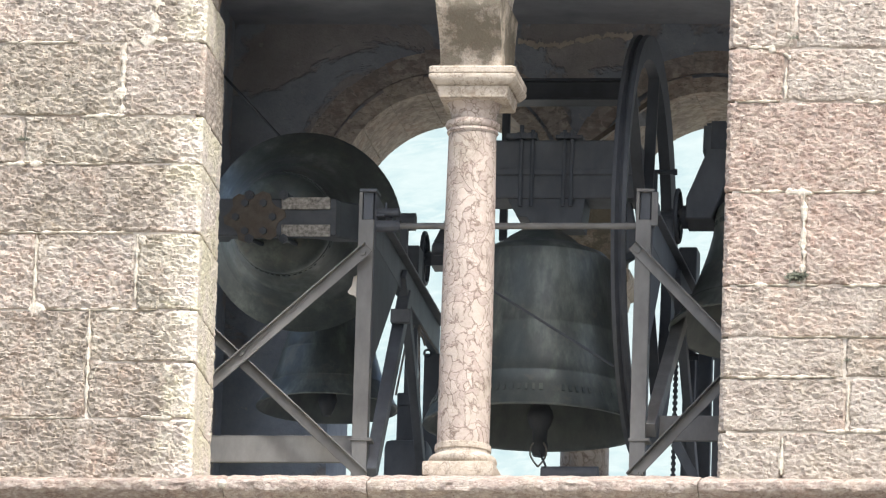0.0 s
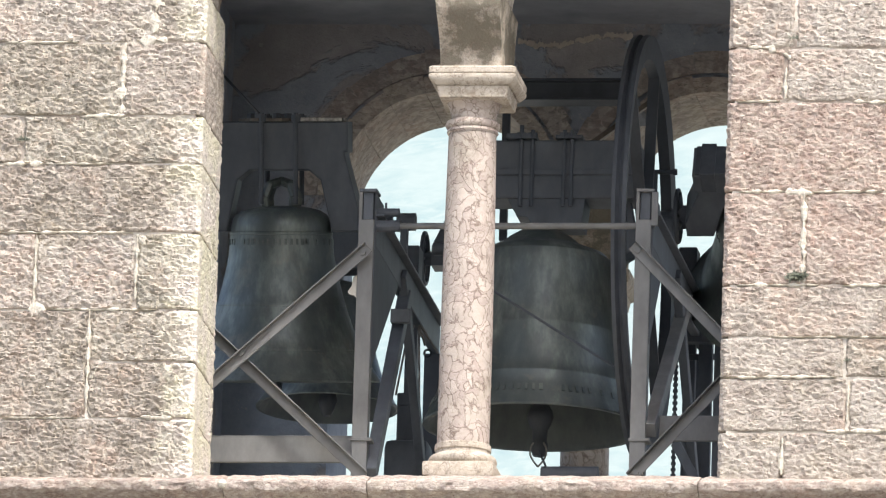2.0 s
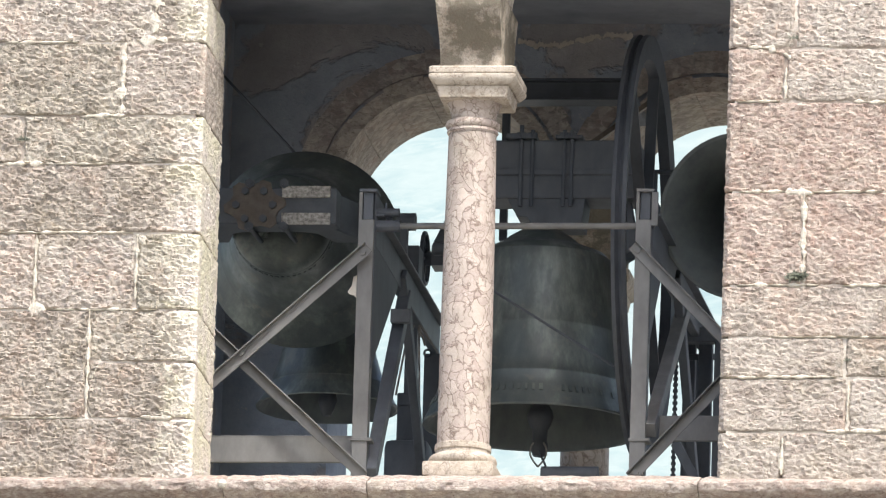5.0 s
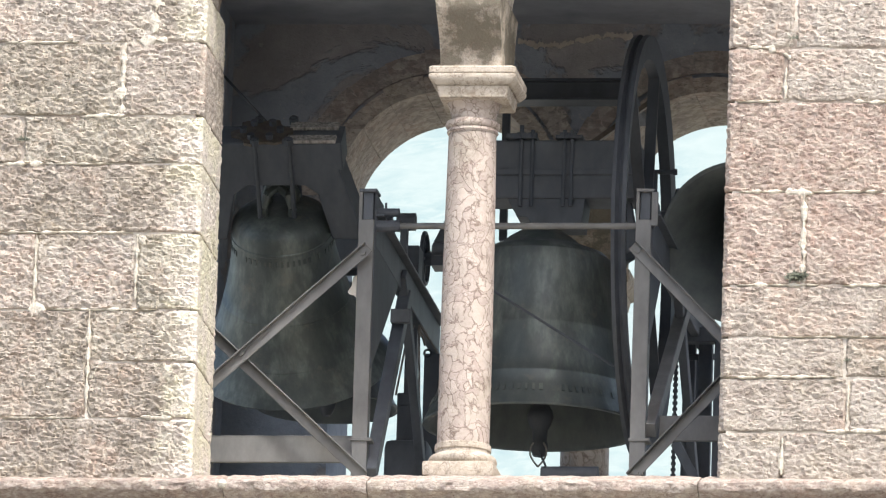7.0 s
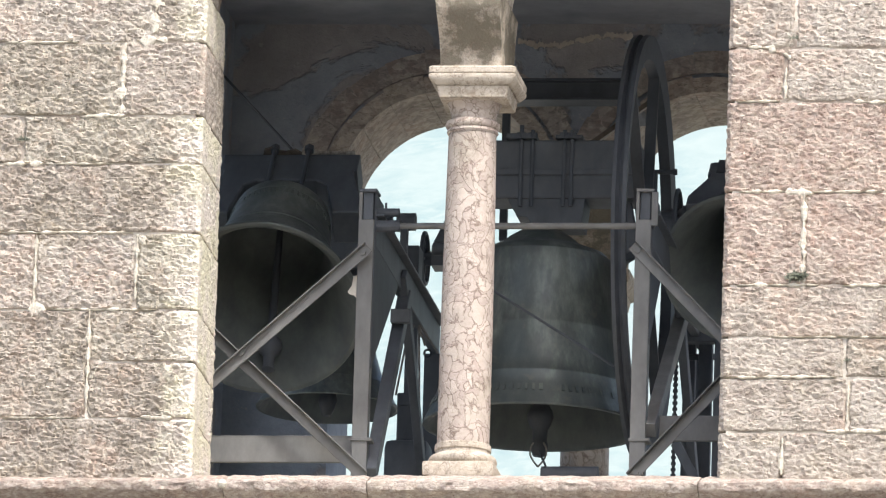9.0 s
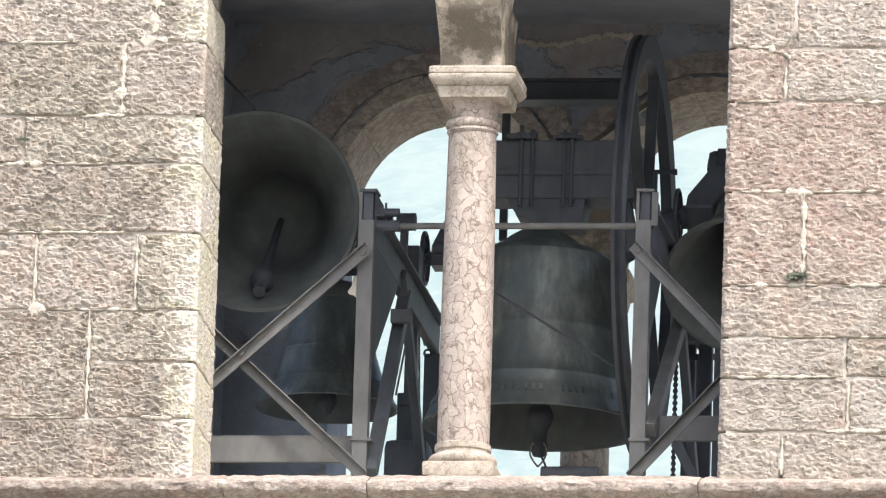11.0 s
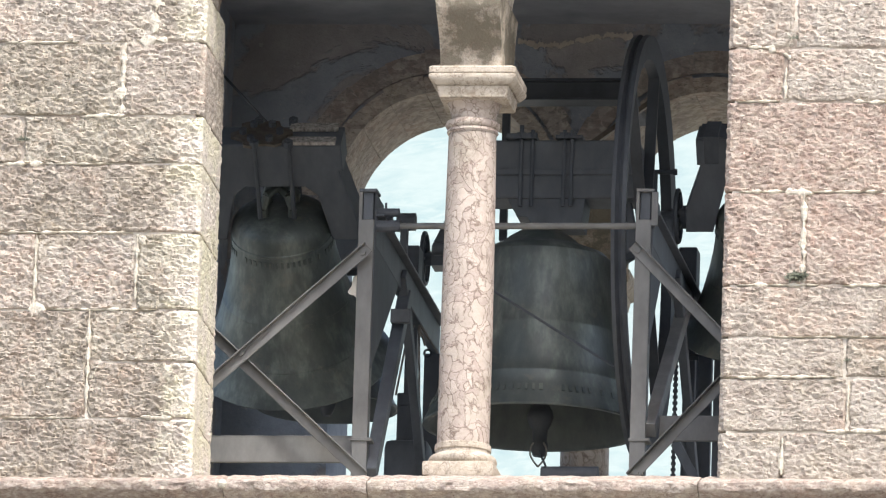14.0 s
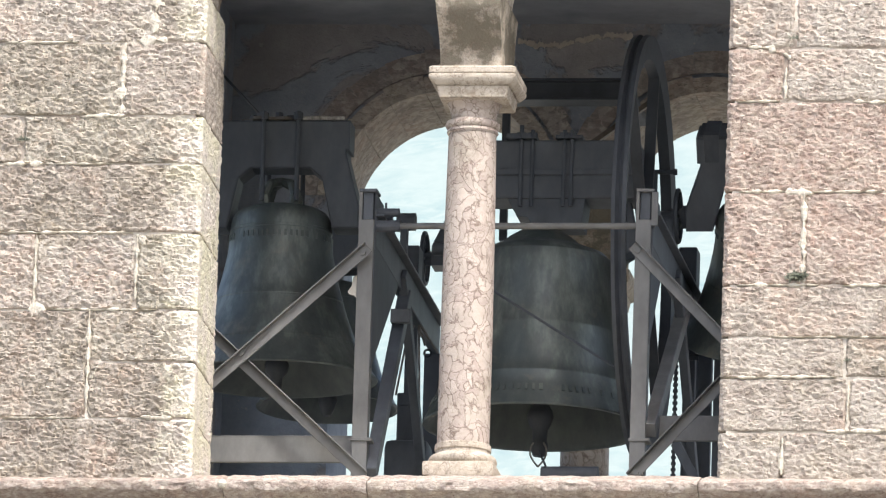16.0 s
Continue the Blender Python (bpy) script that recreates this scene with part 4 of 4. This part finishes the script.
def sheet(name, path, z0, z1, parent, material, amp, seed, gap=0.004, pitch=0.0054, edge=0.014):
    """A hewn stone face along a path of ((x, y), (nx, ny)), rounded to its joints, with sides that run back into the wall."""
    bm = bmesh.new()
    length = [0.0]
    for (p, _), (q, _) in zip(path, path[1:]):
        length.append(length[-1] + math.hypot(q[0] - p[0], q[1] - p[1]))
    total, height = length[-1], z1 - z0
    nu, nv = max(4, round(total / pitch)), max(4, round(height / pitch))
    grid = []
    for j in range(-1, nv + 2):
        row = []
        for i in range(-1, nu + 2):
            u, v = min(max(i, 0), nu) / nu * total, min(max(j, 0), nv) / nv * height
            k = max(0, min(len(path) - 2, int(np.searchsorted(length, u, side="right")) - 1))
            f = (u - length[k]) / (length[k + 1] - length[k])
            (p, n), (q, m) = path[k], path[k + 1]
            x, y = p[0] + (q[0] - p[0]) * f, p[1] + (q[1] - p[1]) * f
            nx, ny = n[0] + (m[0] - n[0]) * f, n[1] + (m[1] - n[1]) * f
            wob = 0.006 * noise.noise((x * 7 + seed, y * 7, (z0 + v) * 7))
            d = min(u, total - u, v, height - v) + wob
            skirt = i in (-1, nu + 1) or j in (-1, nv + 1)
            drop = 0.012 * max(0.0, 1 - max(0.0, d) / edge) ** 2 * (1 - 0.65 * nx * nx)
            arris = max(0.0, 1 - abs(abs(nx) - abs(ny)) * 1.2) * max(0.0, 0.4 + noise.noise((seed, y * 9, (z0 + v) * 11))) * 0.013
            h = -0.035 if skirt else rough((x, y, z0 + v), amp * (1 - 0.55 * nx * nx), seed) - drop - arris
            # shrink to leave the joint open
            sx = gap + 0.003 * noise.noise((seed, (z0 + v) * 14, 3.0))
            su = (sx if u < edge else 0) - (sx if total - u < edge else 0)
            zz = z0 + v + (gap + 0.003 * noise.noise((x * 14, seed, 1.0)) if v < 1e-6 else 0) - (gap + 0.003 * noise.noise((x * 14, seed, 7.0)) if height - v < 1e-6 else 0)
            tx, ty = -ny, nx
            row.append(bm.verts.new((x + nx * h + tx * su, y + ny * h + ty * su, zz)))
        grid.append(row)
    for a, b in zip(grid, grid[1:]):
        for i in range(len(a) - 1):
            bm.faces.new((a[i], a[i + 1], b[i + 1], b[i]))
    return part(name, bm, material, parent, smooth=True)


def run(side, a, b):
    """A face path from |x| = a (outer) to b; b None: it turns the jamb's worn corner and lines the reveal."""
    if b is not None:
        pts = [((-a, 0.0), (0, -1)), ((-b, 0.0), (0, -1))]
    else:
        r = 0.022
        pts = [((-a, 0.0), (0, -1))]
        for k in range(5):
            t = radians(90 * k / 4)
            pts.append(((-JAMB - r + r * math.sin(t), r - r * math.cos(t)), (math.sin(t), -math.cos(t))))
        pts.append(((-JAMB, FRONT - 0.004), (1, 0)))
    if side > 0:
        pts = [((-p[0], p[1]), (-n[0], n[1])) for p, n in reversed(pts)]
    return pts


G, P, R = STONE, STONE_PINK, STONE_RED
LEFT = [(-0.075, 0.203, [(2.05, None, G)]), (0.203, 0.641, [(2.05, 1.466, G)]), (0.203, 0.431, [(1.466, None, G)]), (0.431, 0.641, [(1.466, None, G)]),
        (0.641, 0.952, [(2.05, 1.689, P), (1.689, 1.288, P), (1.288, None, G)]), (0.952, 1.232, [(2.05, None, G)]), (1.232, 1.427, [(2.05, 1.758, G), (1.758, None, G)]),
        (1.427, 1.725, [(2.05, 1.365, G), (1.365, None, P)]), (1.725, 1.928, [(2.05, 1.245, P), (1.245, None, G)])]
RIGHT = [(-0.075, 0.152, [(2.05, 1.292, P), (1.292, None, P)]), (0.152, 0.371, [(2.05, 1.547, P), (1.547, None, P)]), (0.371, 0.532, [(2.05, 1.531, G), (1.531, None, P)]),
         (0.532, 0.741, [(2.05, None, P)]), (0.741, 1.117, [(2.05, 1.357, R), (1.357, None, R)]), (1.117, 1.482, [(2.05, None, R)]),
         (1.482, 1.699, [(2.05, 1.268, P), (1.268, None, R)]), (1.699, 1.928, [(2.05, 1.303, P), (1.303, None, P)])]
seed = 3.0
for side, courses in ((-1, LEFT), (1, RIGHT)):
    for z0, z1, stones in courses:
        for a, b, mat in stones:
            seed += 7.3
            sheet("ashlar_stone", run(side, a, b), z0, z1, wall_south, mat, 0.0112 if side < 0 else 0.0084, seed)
for side in (-1, 1):
    voussoirs(wall_south, side * MID, 11, -0.002, 0.3, RAD, RAD + 0.2)


def bead(x0, z0, x1, z1, width, seed):
    """A ragged smear of lime mortar along a joint."""
    bm = bmesh.new()
    n = max(6, round(math.hypot(x1 - x0, z1 - z0) / 0.008))
    dx, dz = (x1 - x0), (z1 - z0)
    ln = math.hypot(dx, dz)
    sx, sz = -dz / ln, dx / ln
    rows = []
    for i in range(n + 1):
        u = i / n
        end = min(1.0, 5 * u, 5 * (1 - u)) ** 0.5
        w = 1.45 * width * end * (0.75 + 1.3 * noise.noise((seed, u * ln * 28, 0)) + 0.5 * noise.noise((seed, u * ln * 90, 4)))
        w = max(0.0010, w)
        c = 0.35 * width * noise.noise((seed + 5, u * ln * 22, 2))
        x, z = x0 + dx * u, z0 + dz * u
        rows.append([bm.verts.new((x + sx * (c + w * k), -0.0042 + dep + 0.003 * noise.noise((x * 80, z * 80, k)), z + sz * (c + w * k)))
                     for k, dep in ((-0.62, 0.02), (-0.5, 0.003), (-0.2, -0.003), (0.15, -0.004), (0.5, 0.002), (0.62, 0.02))])
    for a, b in zip(rows, rows[1:]):
        for k in range(5):
            bm.faces.new((a[k], a[k + 1], b[k + 1], b[k]))
    bm.faces.new(rows[0]), bm.faces.new(rows[-1])
    part("mortar_joint", bm, BEAD, wall_south, "white lime mortar")


for i, q in enumerate(((-1.366, 1.43, -1.362, 1.725, 0.024), (-1.25, 1.76, -1.24, 1.925, 0.028), (-1.31, 1.728, -1.19, 1.735, 0.032), (-1.53, 1.425, -1.35, 1.427, 0.016),
                       (-1.83, 1.230, -1.63, 1.231, 0.015), (-1.62, 1.231, -1.40, 1.232, 0.007), (-1.84, 1.724, -1.55, 1.726, 0.010), (-1.84, 0.953, -1.30, 0.952, 0.009),
                       (-1.467, 0.24, -1.464, 0.64, 0.011), (-1.455, 0.36, -1.42, 0.42, 0.030), (-1.29, 0.945, -1.25, 0.905, 0.030), (-1.69, 0.645, -1.688, 0.95, 0.010),
                       (-1.71, 0.645, -1.64, 0.640, 0.028), (-1.64, 0.641, -1.20, 0.640, 0.007), (-1.288, 0.68, -1.284, 0.94, 0.010), (-1.25, 0.204, -1.12, 0.205, 0.016), (-1.80, 0.204, -1.50, 0.203, 0.007),
                       (1.357, 0.79, 1.357, 1.115, 0.020), (1.10, 1.117, 1.28, 1.118, 0.010), (1.28, 1.115, 1.39, 1.112, 0.022), (1.39, 1.117, 1.66, 1.119, 0.009), (1.20, 1.70, 1.29, 1.655, 0.028),
                       (1.12, 1.70, 1.22, 1.702, 0.012), (1.268, 1.49, 1.270, 1.62, 0.012), (1.10, 0.741, 1.42, 0.742, 0.011), (1.52, 0.741, 1.72, 0.742, 0.010), (1.292, -0.02, 1.294, 0.13, 0.014),
                       (1.547, 0.19, 1.550, 0.36, 0.009), (1.06, 0.371, 1.50, 0.372, 0.009), (1.46, 0.153, 1.72, 0.156, 0.012), (1.54, 1.480, 1.70, 1.478, 0.012), (1.08, 1.482, 1.25, 1.484, 0.007),
                       (1.24, 0.532, 1.70, 0.533, 0.006))):
    bead(*q, 11.0 + i * 3.7)


# ---- sill course ----
def sill_slab(x0, x1, seed):
    bm = bmesh.new()
    prof = [(0.60, -0.006), (0.30, -0.003), (0.10, -0.004), (0.05, -0.018), (0.0, -0.036), (-0.04, -0.050), (-0.058, -0.056), (-0.066, -0.061), (-0.069, -0.068), (-0.068, -0.078), (-0.069, -0.088),
            (-0.066, -0.097), (-0.055, -0.103), (-0.035, -0.106), (-0.02, -0.112), (-0.01, -0.118), (0.03, -0.12), (0.60, -0.12)]
    n = round((x1 - x0) / 0.011)
    rows = []
    for i in range(n + 1):
        x = x0 + (x1 - x0) * i / n
        end = max(0, 1 - min(i, n - i) / 2) * 0.004
        row = []
        for y, z in prof:
            k = 0.0075 * (noise.noise((x * 16, y * 40 + seed, z * 40)) + 0.8 * noise.noise((x * 45, y * 60, z * 60 + seed))) if y < 0.2 else 0
            row.append(bm.verts.new((x, y + k + end, z + k * 0.8 - end * (z > -0.07))))
        rows.append(row)
    for a, b in zip(rows, rows[1:]):
        for k in range(len(prof)):
            m = (k + 1) % len(prof)
            bm.faces.new((a[k], a[m], b[m], b[k]))
    bm.faces.new(rows[0]), bm.faces.new(rows[-1])
    part("sill_slab", bm, SILLSTONE, sill, smooth=50)


sill = thing("sill_course", (0, 0, -0.12), "projecting pale limestone sill course with worn edge", "sill", kind="structure")
for a, b in ((-2.05, -0.905), (-0.901, -0.335), (-0.331, 0.972), (0.976, 2.05)):
    sill_slab(a, b, a * 5)
bm = bmesh.new()
lathe(bm, [(0, 0.02), (0.012, 0.016), (0.02, 0.0), (0.014, -0.014), (0, -0.018)], 9, (-0.905, -0.066, -0.075))
part("mortar_plug", bm, BEAD, sill)


# ---- weeds in the joints ----
def weed(at, size, count):
    w = thing("weed", at, "small grey-green weed tuft growing in a mortar joint", "weed", "wall weeds")
    bm = bmesh.new()
    rng = random.Random(int(at[0] * 1000))
    for _ in range(count):
        a = rng.uniform(0, 2 * math.pi)
        ln = size * rng.uniform(0.4, 1.0)
        base = Vector((at[0] + rng.gauss(0, size * 0.6), at[1] - 0.002, at[2] + rng.gauss(0, size * 0.12)))
        tip = base + Vector((math.cos(a) * ln, -abs(rng.gauss(0.4, 0.3)) * ln, math.sin(a) * ln * 0.7))
        side = (tip - base).cross(Vector((0, -1, 0.4))).normalized() * ln * 0.2
        mid = (base + tip) / 2 + Vector((0, -0.15 * ln, 0.1 * ln))
        q = [bm.verts.new(p) for p in (base, mid + side, tip, mid - side)]
        bm.faces.new(q)
    tagged(part("leaves", bm, LEAF, w), kind="stuff")


weed((1.335, -0.002, 0.775), 0.030, 150)
weed((1.545, -0.002, 0.44), 0.014, 60)
weed((1.30, -0.002, 1.74), 0.014, 50)
weed((-1.755, -0.002, 1.33), 0.016, 60)


def motions():
    for ob, at, rows in ((bell_a, (-0.985, 1.85, 1.425), SWING_A), (bell_b, (0.955, 1.85, 1.450), SWING_B)):
        walk(ob, [(t, pose(at[0], at[1], at[2] + SILL, -a)) for t, a in rows])
    for ob, rise, rows in ((clap_a, 0.055, SWING_A), (clap_b, 0.05, SWING_B)):
        walk(ob, [(t, pose(0, 0, rise - 0.09, 29 * math.tanh(a / 29))) for t, a in rows])


motions()
